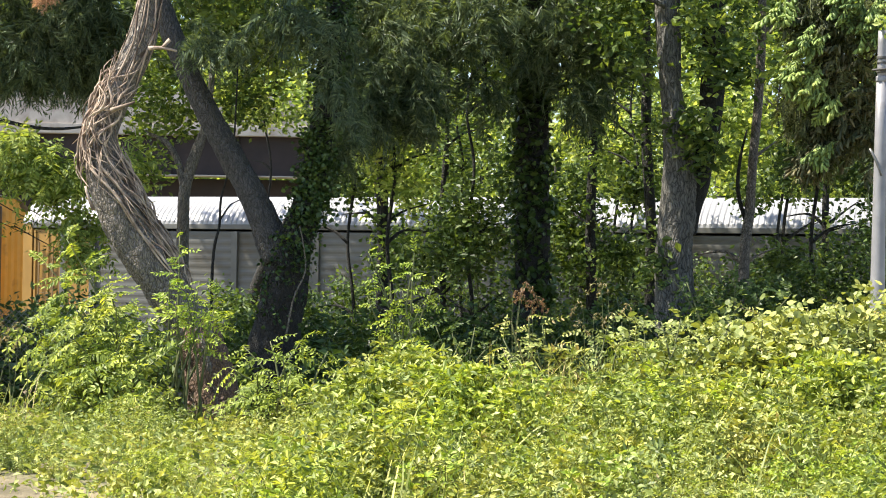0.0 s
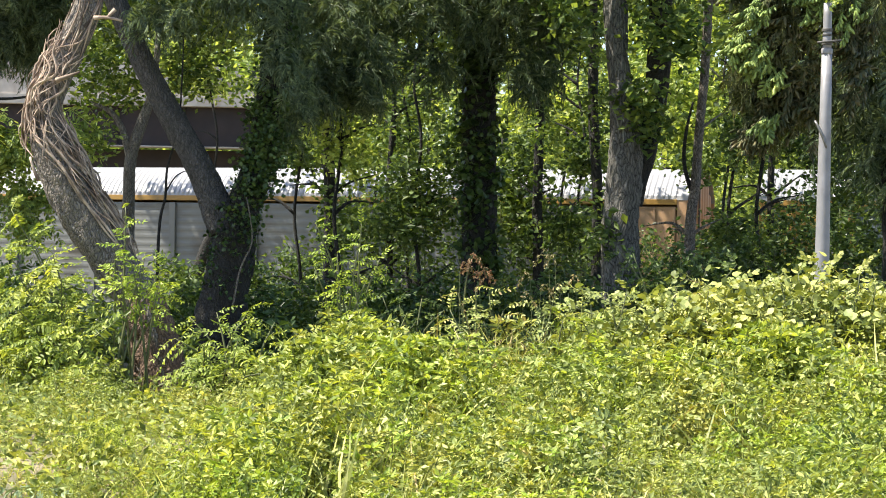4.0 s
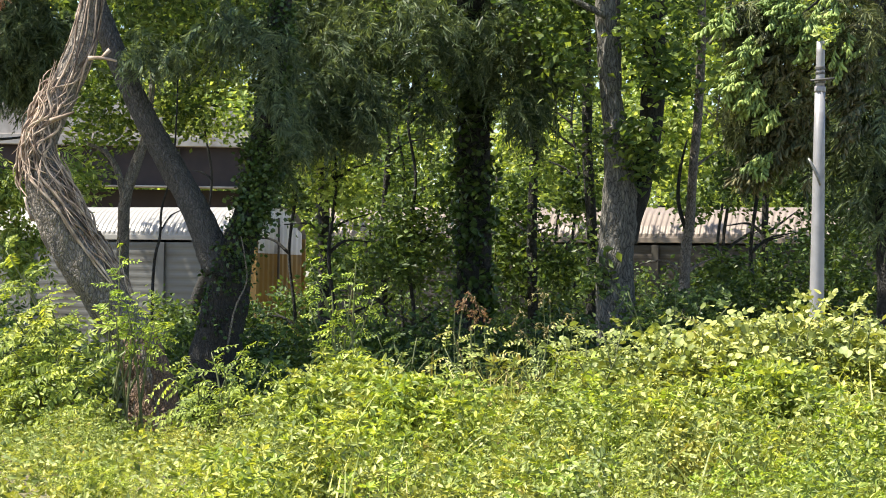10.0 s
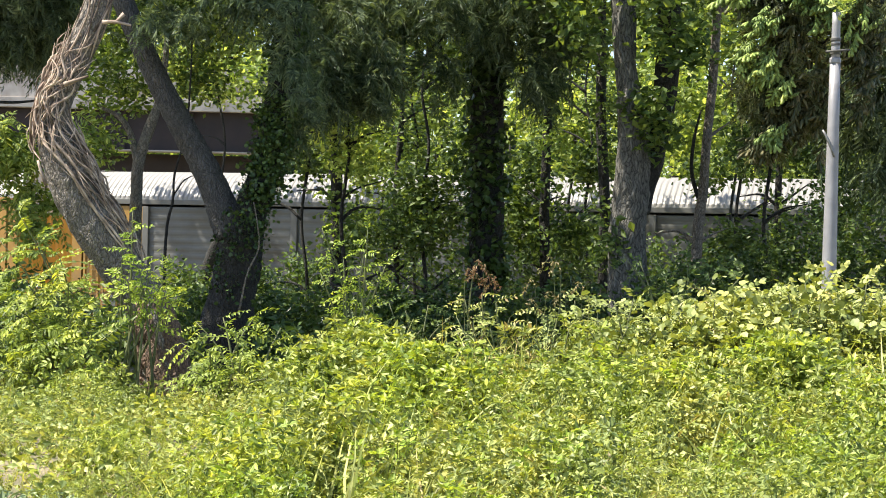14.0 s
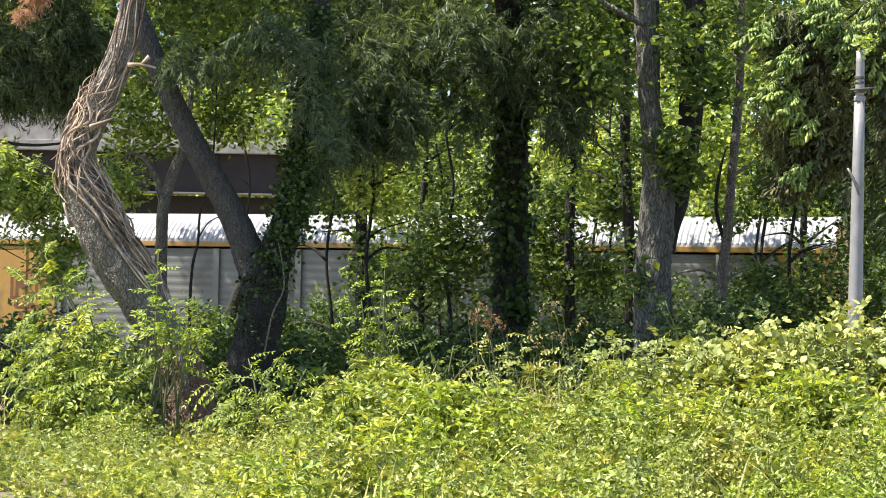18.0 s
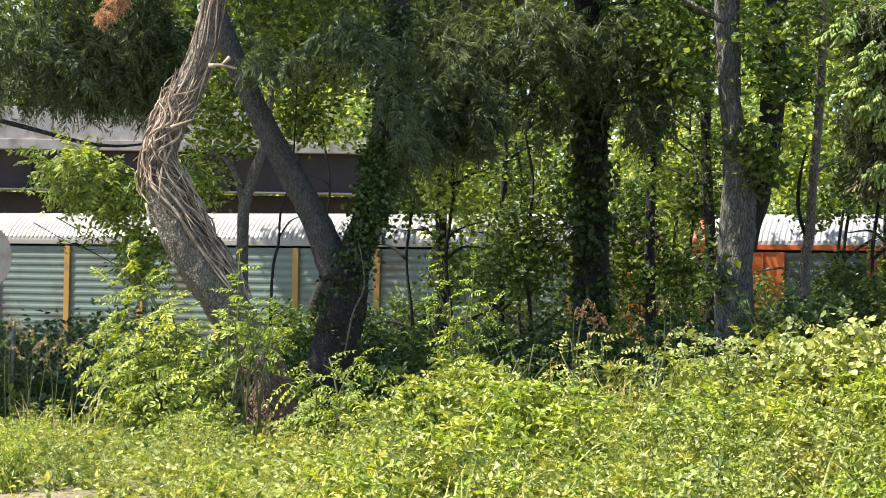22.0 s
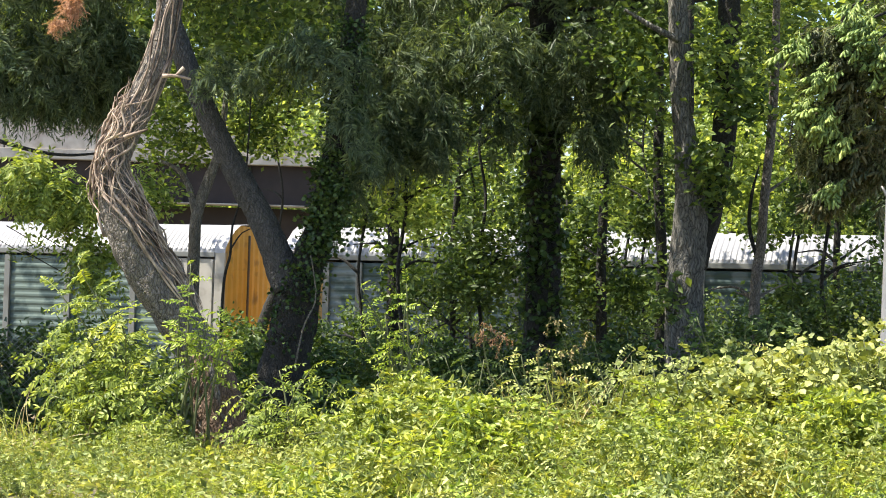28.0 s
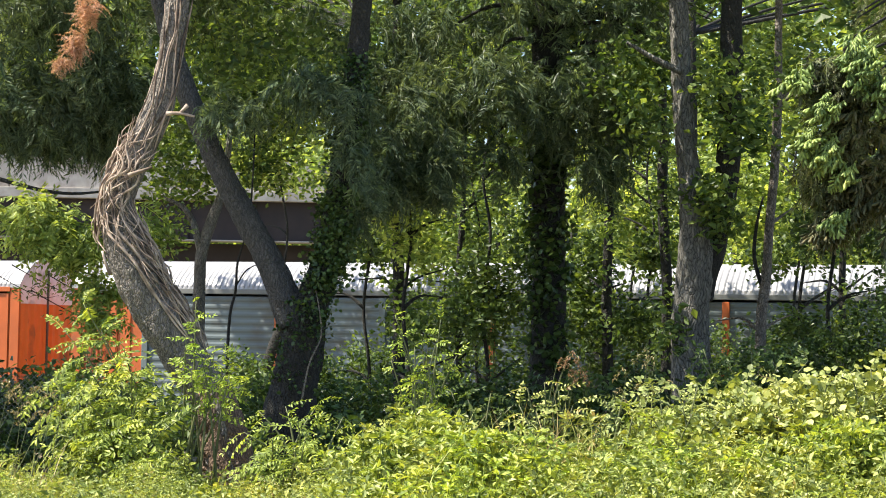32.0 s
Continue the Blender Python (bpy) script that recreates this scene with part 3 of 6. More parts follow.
def end_wall(mat, upper):
    """The folded end doors: upright ribs; the upper leaf reaches into the hood."""
    ys = np.linspace(-1.58, 1.58, 41)
    rib = np.where(np.arange(41) % 4 < 2, 0.0, 0.05)
    head = EAVE + np.minimum(0.74, (1.64 - abs(ys)) * 0.78)
    low = np.full(41, DOOR_SPLIT + 0.003) if upper else np.full(41, SILL)
    top = head if upper else np.full(41, DOOR_SPLIT)
    n = 41
    v = [(r, a, z) for a, r, z in zip(ys, rib, low)] + [(r, a, z) for a, r, z in zip(ys, rib, top)] + [(-0.08, a, z) for a, z in zip(ys, low)] + [(-0.08, a, z) for a, z in zip(ys, top)]
    f = [(i, i + 1, n + 1 + i, n + i) for i in range(n - 1)] + [(2 * n + 1 + i, 2 * n + i, 3 * n + i, 3 * n + 1 + i) for i in range(n - 1)] + [(n + i, n + 1 + i, 3 * n + 1 + i, 3 * n + i) for i in range(n - 1)]
    return raw("end_door", np.array(v), np.array(f), mat)


def wheel_mesh(mat):
    bm = bmesh.new()
    for r, d, off in ((0.46, 0.10, 0.0), (0.49, 0.03, 0.065), (0.16, 0.20, 0.0)):
        g = bmesh.ops.create_cone(bm, cap_ends=True, segments=20, radius1=r, radius2=r, depth=d)
        bmesh.ops.rotate(bm, verts=g["verts"], matrix=Matrix.Rotation(math.pi / 2, 3, 'X'))
        bmesh.ops.translate(bm, verts=g["verts"], vec=(0, off, 0))
    me = bpy.data.meshes.new("wheel")
    bm.to_mesh(me)
    bm.free()
    me.materials.append(mat)
    return me


def logo(parent, x, style):
    """The shield on a side sheet, as plain shapes."""
    def plate(name, pts, y, c):
        bm = bmesh.new()
        a = [bm.verts.new((px, y, pz)) for px, pz in pts]
        b = [bm.verts.new((px, y + 0.012, pz)) for px, pz in pts]
        bm.faces.new(a)
        bm.faces.new(list(reversed(b)))
        for i in range(len(pts)):
            bm.faces.new((a[i], a[i - 1], b[i - 1], b[i]))
        bmesh.ops.recalc_face_normals(bm, faces=bm.faces)
        part(name, bm, paint("flat", c), parent)
    s = [(-0.42, 1.0), (0.42, 1.0), (0.46, 0.5), (0.36, 0.0), (0, -0.25), (-0.36, 0.0), (-0.46, 0.5)]
    z0 = 3.15
    side = -1.68
    if style == "shield":
        plate("shield", [(x + a, z0 + b) for a, b in s], side, (0.6, 0.6, 0.62))
        plate("shield_head", [(x - 0.4, z0 + 0.98), (x + 0.4, z0 + 0.98), (x + 0.42, z0 + 0.5), (x - 0.42, z0 + 0.5)], side - 0.016, (0.03, 0.06, 0.22))
        for i in range(4):
            a = x - 0.3 + 0.2 * i
            plate("stripe", [(a - 0.04, z0 + 0.46), (a + 0.04, z0 + 0.46), (a + 0.04, z0 - 0.0), (a - 0.04, z0 - 0.0)], side - 0.016, (0.45, 0.05, 0.05))
        for i in range(2):
            plate("text_bar", [(x - 0.3, z0 + 0.88 - 0.2 * i), (x + 0.3, z0 + 0.88 - 0.2 * i), (x + 0.3, z0 + 0.77 - 0.2 * i), (x - 0.3, z0 + 0.77 - 0.2 * i)], side - 0.032, (0.6, 0.6, 0.62))
    elif style == "black":
        outer, inner = 0.40, 0.33
        for a, b in ((-1, 1), (1, 1)):
            plate("mark_edge", [(x + a * outer, z0 + 0.1), (x + a * inner, z0 + 0.1), (x + a * inner, z0 + 0.85), (x + a * outer, z0 + 0.85)], side, (0.035, 0.03, 0.03))
        plate("mark_edge", [(x - outer, z0 + 0.853), (x + outer, z0 + 0.853), (x + outer, z0 + 0.93), (x - outer, z0 + 0.93)], side, (0.035, 0.03, 0.03))
        plate("mark_edge", [(x - 0.2, z0 + 0.0), (x + outer, z0 + 0.0), (x + outer, z0 + 0.097), (x - 0.2, z0 + 0.097)], side, (0.035, 0.03, 0.03))
        for i in range(3):
            b = z0 + 0.70 - 0.2 * i
            plate("text_bar", [(x - 0.25, b), (x + 0.25, b), (x + 0.25, b + 0.07), (x - 0.25, b + 0.07)], side, (0.34, 0.33, 0.29))
    elif style == "square":
        c = (0.14, 0.05, 0.025)
        for a in (-1, 1):
            plate("mark_edge", [(x + a * 0.42, z0 + 0.1), (x + a * 0.34, z0 + 0.1), (x + a * 0.34, z0 + 0.85), (x + a * 0.42, z0 + 0.85)], side, c)
            plate("mark_edge", [(x - 0.339, z0 + 0.475 + a * 0.375), (x + 0.339, z0 + 0.475 + a * 0.375), (x + 0.339, z0 + 0.475 + a * 0.30), (x - 0.339, z0 + 0.475 + a * 0.30)], side, c)
        plate("text_bar", [(x - 0.2, z0 + 0.40), (x + 0.2, z0 + 0.40), (x + 0.2, z0 + 0.52), (x - 0.2, z0 + 0.52)], side, c)
        plate("text_bar", [(x - 0.3, z0 - 0.12), (x + 0.3, z0 - 0.12), (x + 0.3, z0 + 0.0), (x - 0.3, z0 + 0.0)], side, c)


def auto_carrier(spec, wide_rear=False, lead_door=None, dirt=(0.075, 0.068, 0.055), hood=None, marked=(3,), pale_lead=0, bays=BAYS, accents=None):
    label, ends, panel, post, rail, roof, logo_bay, logo_style, lead = spec
    car = thing("auto_carrier", (*on_track(0), RAIL_Z), label, "railcar", "cars of the train")
    steel = paint("flat", (0.10, 0.08, 0.07))
    for side in (-1, 1):
        x = -CAR_LEN / 2
        for i, w in enumerate(bays):
            end = i in (0, len(bays) - 1) or (wide_rear and i == 1)
            lead_end = i >= len(bays) - 2
            mark = logo_bay and i in marked
            plain = i >= len(bays) - pale_lead
            end = end or plain
            c = (PALE if plain else lead if lead_end else ends) if end else (logo_bay if mark else panel)
            if end or mark:
                me = cached(("sheet", w, c), lambda: flat_sheet(w, paint("flat", c)))
            else:
                me = cached(("corr", round(w, 3), c, dirt), lambda: corrugated(w, paint("panel", c, dirt), 0.014 if c in (BLUE, GREEN) else 0.007))
            put("end_sheet" if end else ("logo_sheet" if mark else "side_panel"), me, car, (x + w / 2, side * 1.58, 0), turn=(0, 0, 0 if side < 0 else math.pi))
            if i:
                tone = post if accents is None or i in accents else panel
                me = cached(("post", tone), lambda: box_mesh("post", (0.17, 0.12, EAVE - SILL - 0.31), paint("flat", tone), 0.012))
                put("post", me, car, (x, side * 1.60, (EAVE + SILL) / 2 - 0.03))
            x += w
        me = cached(("rail", rail), lambda: box_mesh("top_rail", (CAR_LEN, 0.14, 0.13), paint("flat", rail), 0.015))
        put("top_rail", me, car, (0, side * 1.585, EAVE - 0.067))
        me = cached(("sill", 0), lambda: box_mesh("side_sill", (CAR_LEN, 0.2, 0.30), steel, 0.02))
        put("side_sill", me, car, (0, side * 1.56, SILL - 0.03))
    for i in range(9):
        me = cached(("roof", roof), lambda: roof_shell(paint("roof", roof)))
        put("roof_panel", me, car, (-CAR_LEN / 2 + (i + 0.5) * CAR_LEN / 9, 0, 0))
    for s, c in ((1, lead), (-1, ends)):
        upper, lower = lead_door if (lead_door and s > 0) else (c, c)
        cap = LEAD_CAP if s > 0 else REAR_CAP
        turn = (0, 0, 0 if s > 0 else math.pi)
        for name, tone, high in (("end_door", lower, False), ("upper_end_door", upper, True)):
            me = cached(("end", tone, high), lambda: end_wall(paint("flat", tone), high))
            put(name, me, car, (s * (CAR_LEN / 2 + cap - 0.12), 0, 0), turn=turn)
        me = cached(("seam", 0), lambda: box_mesh("door_seam", (0.05, 0.07, EAVE - SILL + 0.5), steel, 0.01))
        put("door_seam", me, car, (s * (CAR_LEN / 2 + cap - 0.055), -0.12, (EAVE + SILL) / 2 + 0.25))
        me = cached(("hood", hood or roof, cap), lambda: end_hood(cap, paint("roof" if not hood else "flat", hood or roof)))
        put("end_hood", me, car, (s * CAR_LEN / 2, 0, 0), turn=turn)
        for side in (-1, 1):
            me = cached(("return", c, cap), lambda: end_return(cap, paint("flat", c)))
            put("end_return", me, car, (s * CAR_LEN / 2 if s * side < 0 else s * (CAR_LEN / 2 + cap), side * 1.60, 0), turn=(0, 0, 0 if side < 0 else math.pi))
        me = cached(("ladder", 0), ladder)
        if s < 0:
            put("ladder", me, car, (s * (CAR_LEN / 2 - 0.45), -1.675, SILL))
        me = cached(("coupler", 0), lambda: box_mesh("coupler", (0.6, 0.3, 0.3), steel, 0.04))
        put("coupler", me, car, (s * (CAR_LEN / 2 + cap - 0.2), 0, 0.9))
        me = cached(("truck", 0), lambda: truck_frame(steel))
        bogie = put("truck", me, car, (s * 9.6, 0, 0))
        me = cached(("wheel", 0), lambda: wheel_mesh(M_RAIL))
        for a in (-0.88, 0.88):
            for b in (-1, 1):
                put("wheel", me, bogie, (a, b * 0.77, 0.462), turn=(0, 0, 0 if b < 0 else math.pi))
    me = cached(("floor", 0), lambda: box_mesh("deck", (CAR_LEN - 0.1, 2.9, 0.14), steel, 0.01))
    for z in (SILL + 0.05, 3.0):
        put("deck", me, car, (0, 0, z))
    if logo_bay and logo_style:
        for i in marked:
            logo(car, -CAR_LEN / 2 + sum(bays[:i]) + bays[i] / 2, logo_style)
    return car


def ladder():
    steel = paint("flat", (0.22, 0.14, 0.06))
    pieces = [box_arrays(a - 0.015, a + 0.015, -0.02, 0.02, 0, 3.2) for a in (-0.22, 0.22)]
    pieces += [box_arrays(-0.2, 0.2, -0.012, 0.012, 0.3 + 0.38 * i, 0.32 + 0.38 * i) for i in range(8)]
    v, f = joined(*pieces)
    return raw("ladder", v, f, steel)


def truck_frame(mat):
    pieces = [box_arrays(-1.3, 1.3, s * 0.98 - 0.09, s * 0.98 + 0.09, 0.42, 0.68) for s in (-1, 1)]
    pieces += [box_arrays(-0.28, 0.28, -1.1, 1.1, 0.5, 0.98)]
    pieces += [box_arrays(a - 0.18, a + 0.18, s * 0.98 - 0.12, s * 0.98 + 0.12, 0.3, 0.62) for s in (-1, 1) for a in (-0.88, 0.88)]
    v, f = joined(*pieces)
    return raw("truck", v, f, mat)


YEL, ORG, PEACH, CREAM = (0.34, 0.195, 0.045), (0.46, 0.105, 0.022), (0.42, 0.26, 0.15), (0.40, 0.375, 0.335)
SILVER, BLUE, GREEN, GREY, BROWN = (0.165, 0.17, 0.165), (0.12, 0.15, 0.158), (0.125, 0.17, 0.152), (0.125, 0.125, 0.118), (0.062, 0.052, 0.045)
# Door colours are lightened so the car ends, out of the sun, look lit.
DOOR_YEL, DOOR_CREAM, DOOR_PEACH = (0.74, 0.44, 0.09), (0.86, 0.80, 0.72), (0.88, 0.66, 0.42)
DOOR_ORG, DOOR_WHITE = (0.74, 0.22, 0.05), (0.88, 0.86, 0.88)
DOOR_TAN, DOOR_AMBER = (0.88, 0.64, 0.30), (0.84, 0.50, 0.07)
WHITE, BEIGE, PALE = (0.315, 0.315, 0.33), (0.235, 0.19, 0.16), (0.285, 0.272, 0.255)
# label, rear end, panels, posts, rail, roof, logo sheet, logo, leading end
CARS = [
    ("grey auto carrier with dull yellow end sheets and white roof", YEL, GREY, GREY, GREY, WHITE, None, None, YEL),
    ("silver auto carrier with yellow rail, posts and end sheets", YEL, BLUE, YEL, YEL, WHITE, YEL, "shield", YEL),
    ("silver auto carrier with yellow rail and peach painted end", YEL, SILVER, SILVER, YEL, WHITE, YEL, None, PEACH),
    ("weathered brown-grey auto carrier with smooth white roof", BROWN, BROWN, BROWN, GREY, WHITE, None, None, BROWN),
    ("dusty brown-grey auto carrier with beige ribbed roof", BROWN, BROWN, BROWN, BEIGE, BEIGE, None, None, PEACH),
    ("grey auto carrier with yellow ends and a shield", YEL, GREY, GREY, PALE, PALE, GREY, "shield", YEL),
    ("grey auto carrier with streaked yellow ends", YEL, GREY, GREY, GREY, PALE, None, None, YEL),
    ("grey auto carrier with yellow rail, ends and pale upper doors", YEL, GREY, YEL, YEL, PALE, YEL, None, YEL),
    ("silver auto carrier with orange rail and square mark", YEL, SILVER, SILVER, YEL, WHITE, YEL, "square", YEL),
    ("orange auto carrier with blue-silver side panels", ORG, BLUE, ORG, ORG, WHITE, ORG, None, ORG),
    ("green-silver auto carrier with yellow sheet and dark square mark", YEL, GREEN, YEL, PALE, PALE, YEL, "black", YEL),
    ("blue-silver auto carrier with white posts and peach end", PEACH, BLUE, SILVER, PALE, PALE, None, None, CREAM),
    ("blue-silver auto carrier with yellow sheet and peach end", YEL, BLUE, SILVER, SILVER, WHITE, YEL, None, PEACH),
    ("silver-green stained auto carrier with pale sheets and yellow end door", SILVER, GREEN, SILVER, SILVER, WHITE, None, None, CREAM),
    ("blue-silver auto carrier with orange posts and end sheets", ORG, BLUE, ORG, SILVER, WHITE, None, None, ORG),
    ("orange and white auto carrier with white roof", ORG, BLUE, ORG, ORG, WHITE, ORG, None, ORG),
    ("silver auto carrier with yellow end sheets and white roof", YEL, SILVER, SILVER, YEL, WHITE, None, None, YEL),
]
train = []


def middle_at(k, t):
    """How far along the track the middle of car k stands at t seconds; the train gains a little speed."""
    passed = 0.4320 * (t - 0.196) + 0.00022 * (t - 0.196) ** 2
    passed += np.interp(t, (0, 3, 7, 12.5, 16.7, 19, 21, 24, 28, 32), (0.012, 0.026, 0.032, 0.033, 0.015, 0.002, -0.001, 0.001, 0.006, 0.001))
    return -11.70 - LEAD_CAP - CAR_LEN / 2 + PITCH * (passed - (k - 1))

# ---- trees ----
def tree(name, base, label, category="tree", group=""):
    return thing(name, base, label, category, group)


def local(base, pts):
    b = Vector(base)
    return [Vector(p) - b for p in pts]


def limb(parent, name, base, pts, radii, mat, sides=14, step=0.12, rough=0.05, grain=0.02, seed=1, label=""):
    v, f = tube(local(base, pts), radii, sides, step, rough, grain, seed)
    return put(name, raw(name, v, f, mat, True), parent, label=label)


def path(d, *uv):
    """Bearings u, v along one limb; a third number shifts the distance."""
    return [spot(p[0], p[1], d + (p[2] if len(p) > 2 else 0)) for p in uv]


def on_ground(p):
    return Vector((p.x, p.y, float(ground_z(p.x, p.y)) - 0.05))


def foliage(parent, name, base, blobs, count, per, spread, size, shape, mat, g, lift=0.7, label=""):
    p, d = clumps(blobs, count, per, g, spread)
    n = len(p)
    ax = directions(n, g, -0.15)
    no = directions(n, g, lift)
    v, f = scatter(shape[0], shape[1], p - np.array(tuple(base)), frames_from(ax, no), size * g.uniform(0.6, 1.25, n))
    ob = put(name, raw(name, v, f, mat), parent, label=label)
    ob["kind"] = "stuff"
    return ob


def boughs(parent, name, base, blobs, count, size, mat, g, droop=0.8, label=""):
    """Hanging conifer twigs in the given masses."""
    p, d = in_blobs(blobs, count, g, 0.3)
    vs = []
    for k in range(4):
        q = p[k::4]
        n = len(q)
        ax = directions(n, g, -0.35, 1.0)
        no = directions(n, g, 1.6)
        tv, tf = spray(g, 27, droop)
        vs.append(scatter(tv, tf, q - np.array(tuple(base)), frames_from(ax, no), size * g.uniform(0.6, 1.3, n)))
    v, f = joined(*vs)
    ob = put(name, raw(name, v, f, mat), parent, label=label)
    ob["kind"] = "stuff"
    return ob


def blob(u, v, d, ru, rv, rd=None, share=1.0):
    """An ellipsoid by bearing: half widths in bearing units, depth in metres."""
    return (spot(u, v, d), (ru / LONG * d, rd or ru / LONG * d, rv / LONG * d), share)


def overhead(parent, base, centre, radii, count, g):
    """Unseen foliage added above the view from the lot to shade what lies below."""
    foliage(parent, "upper_crown", base, [(Vector(centre), radii, 1.0)], count, 8, 0.3, 0.3, LEAF2, M_TREE, g)


def vine_tree():
    g = np.random.default_rng(11)
    d = 19.5
    base = on_ground(spot(385, 760, d))
    t = tree("vine_wrapped_tree", base, "bent grey trunk wrapped in dry tangled vines, standing in a bush")
    pts = [base] + path(d, (368, 680), (345, 590), (290, 505), (250, 440), (212, 370), (186, 300), (178, 245), (202, 180), (226, 125), (248, 75), (266, 0), (280, -110), (300, -260), (330, -480))
    rad = [0.29, 0.23, 0.215, 0.215, 0.235, 0.235, 0.195, 0.155, 0.145, 0.145, 0.14, 0.125, 0.12, 0.11, 0.08]
    limb(t, "trunk", base, pts, rad, M_BARK, 26, 0.05, 0.055, 0.022, 3)
    limb(t, "foot", base, [base + Vector((0, -0.01, 0))] + path(d - 0.02, (372, 690), (362, 640), (350, 600), (338, 575)), [0.30, 0.25, 0.235, 0.226, 0.2], M_FOOT, 24, 0.05, 0.07, 0.03, 8, "reddish-brown scaly foot of the trunk")
    line, lr = smooth_line(local(base, pts), rad, 0.08)
    tan = np.gradient(line, axis=0)
    tan /= np.linalg.norm(tan, axis=1)[:, None]
    n = len(line)

    def wind(i0, i1, phase, drift, r, off, wob, sd, curl=0.0):
        """One stem along the trunk from phase towards phase + drift, wandering and lifting off the bark."""
        gg = np.random.default_rng(sd)
        w = gg.uniform(0, 6.3, 6)
        f = gg.uniform((3, 9, 17), (7, 16, 30))
        out = []
        for i in range(i0, i1, 2):
            s = (i - i0) / max(1, i1 - i0)
            a = phase + drift * s * s + wob * (0.6 * math.sin(f[0] * s + w[0]) + 0.3 * math.sin(f[1] * s + w[1]) + 0.16 * math.sin(f[2] * s + w[2]))
            u = np.cross(tan[i], (0, 1, 0))
            u /= np.linalg.norm(u)
            q = np.cross(u, tan[i])
            k = lr[i] + r + off * (0.5 + 0.5 * math.sin(f[1] * 0.8 * s + w[3])) * gg.uniform(0.7, 1.2)
            ride = curl * math.sin(f[2] * 1.3 * s + w[4])
            out.append(line[i] + (math.cos(a) * u + math.sin(a) * q) * (k + abs(ride) * 0.6) + tan[i] * ride)
        if len(out) < 3:
            return
        v, fc = tube(out, [r * gg.uniform(0.8, 1.15) * min(1.0, 0.25 + 5 * j / len(out), 0.25 + 5 * (len(out) - 1 - j) / len(out)) for j in range(len(out))], 5, 0.06, 0.12, 0.05, sd)
        put("vine_stem", raw("vine_stem", v, fc, M_VINE, True), t)
    # a straggling sheaf up the right-hand flank, crossing to the front of the bend
    for k in range(58):
        a, e = int(n * g.uniform(0.18, 0.30)), int(n * g.uniform(0.38, 0.47))
        wind(a, e, g.uniform(0.80, 1.24) * math.pi, g.uniform(0.15, 0.5) * math.pi, g.choice([0.003, 0.004, 0.006, 0.009]), 0.07, 0.34, 100 + k)
    for k in range(3):
        wind(int(n * 0.20), int(n * 0.46), (1.2 + 0.07 * k) * math.pi, 0.4 * math.pi, 0.014, 0.02, 0.3, 190 + k)
    # the knotted bulge on the bend
    for k in range(80):
        a = int(n * g.uniform(0.36, 0.47))
        e = min(n - 2, a + int(n * g.uniform(0.05, 0.12)))
        wind(a, e, g.uniform(4.3, 6.7), g.uniform(-1.4, 1.4), g.choice([0.006, 0.008, 0.013]), 0.06, 0.8, 300 + k, g.choice([0.0, 0.03, 0.07]))
    # a few thin stems on the upper trunk
    for k in range(9):
        wind(int(n * g.uniform(0.45, 0.52)), int(n * g.uniform(0.66, 0.85)), g.uniform(3.3, 6.2), g.uniform(-1.0, 1.0), g.choice([0.005, 0.008, 0.011]), 0.02, 0.4, 500 + k)
    for uv in (((262, 85), (285, 84), (312, 90)), ((300, 70), (282, 88)), ((195, 195), (222, 186), (238, 180)), ((165, 372), (156, 350), (150, 330))):
        v, f = tube(local(base, path(d - 0.25, *uv)), np.linspace(0.025, 0.012, len(uv)), 6, 0.06, 0.1, 0, 5)
        put("dead_twig", raw("dead_twig", v, f, M_VINE, True), t, label="bleached broken twig")
    # low leafy boughs and the crown overhead
    foliage(t, "crown", base, [(spot(350, -480, d + 3), (2.8, 1.9, 1.3), 1.0), (spot(80, -430, d + 3.6), (2.4, 1.6, 1.1), 0.8)], 420, 9, 0.17, 0.12, LEAF2, M_TREE, g)
    boughs(t, "dead_spray", base, [blob(118, -100, d + 0.4, 26, 40, 0.2, 1.0), blob(98, -40, d + 0.4, 22, 26, 0.15, 0.9), blob(74, -8, d + 0.4, 16, 12, 0.1, 0.5)], 320, 0.13, M_DEAD, g, 0.7, "rust-brown dead foliage")
    return t


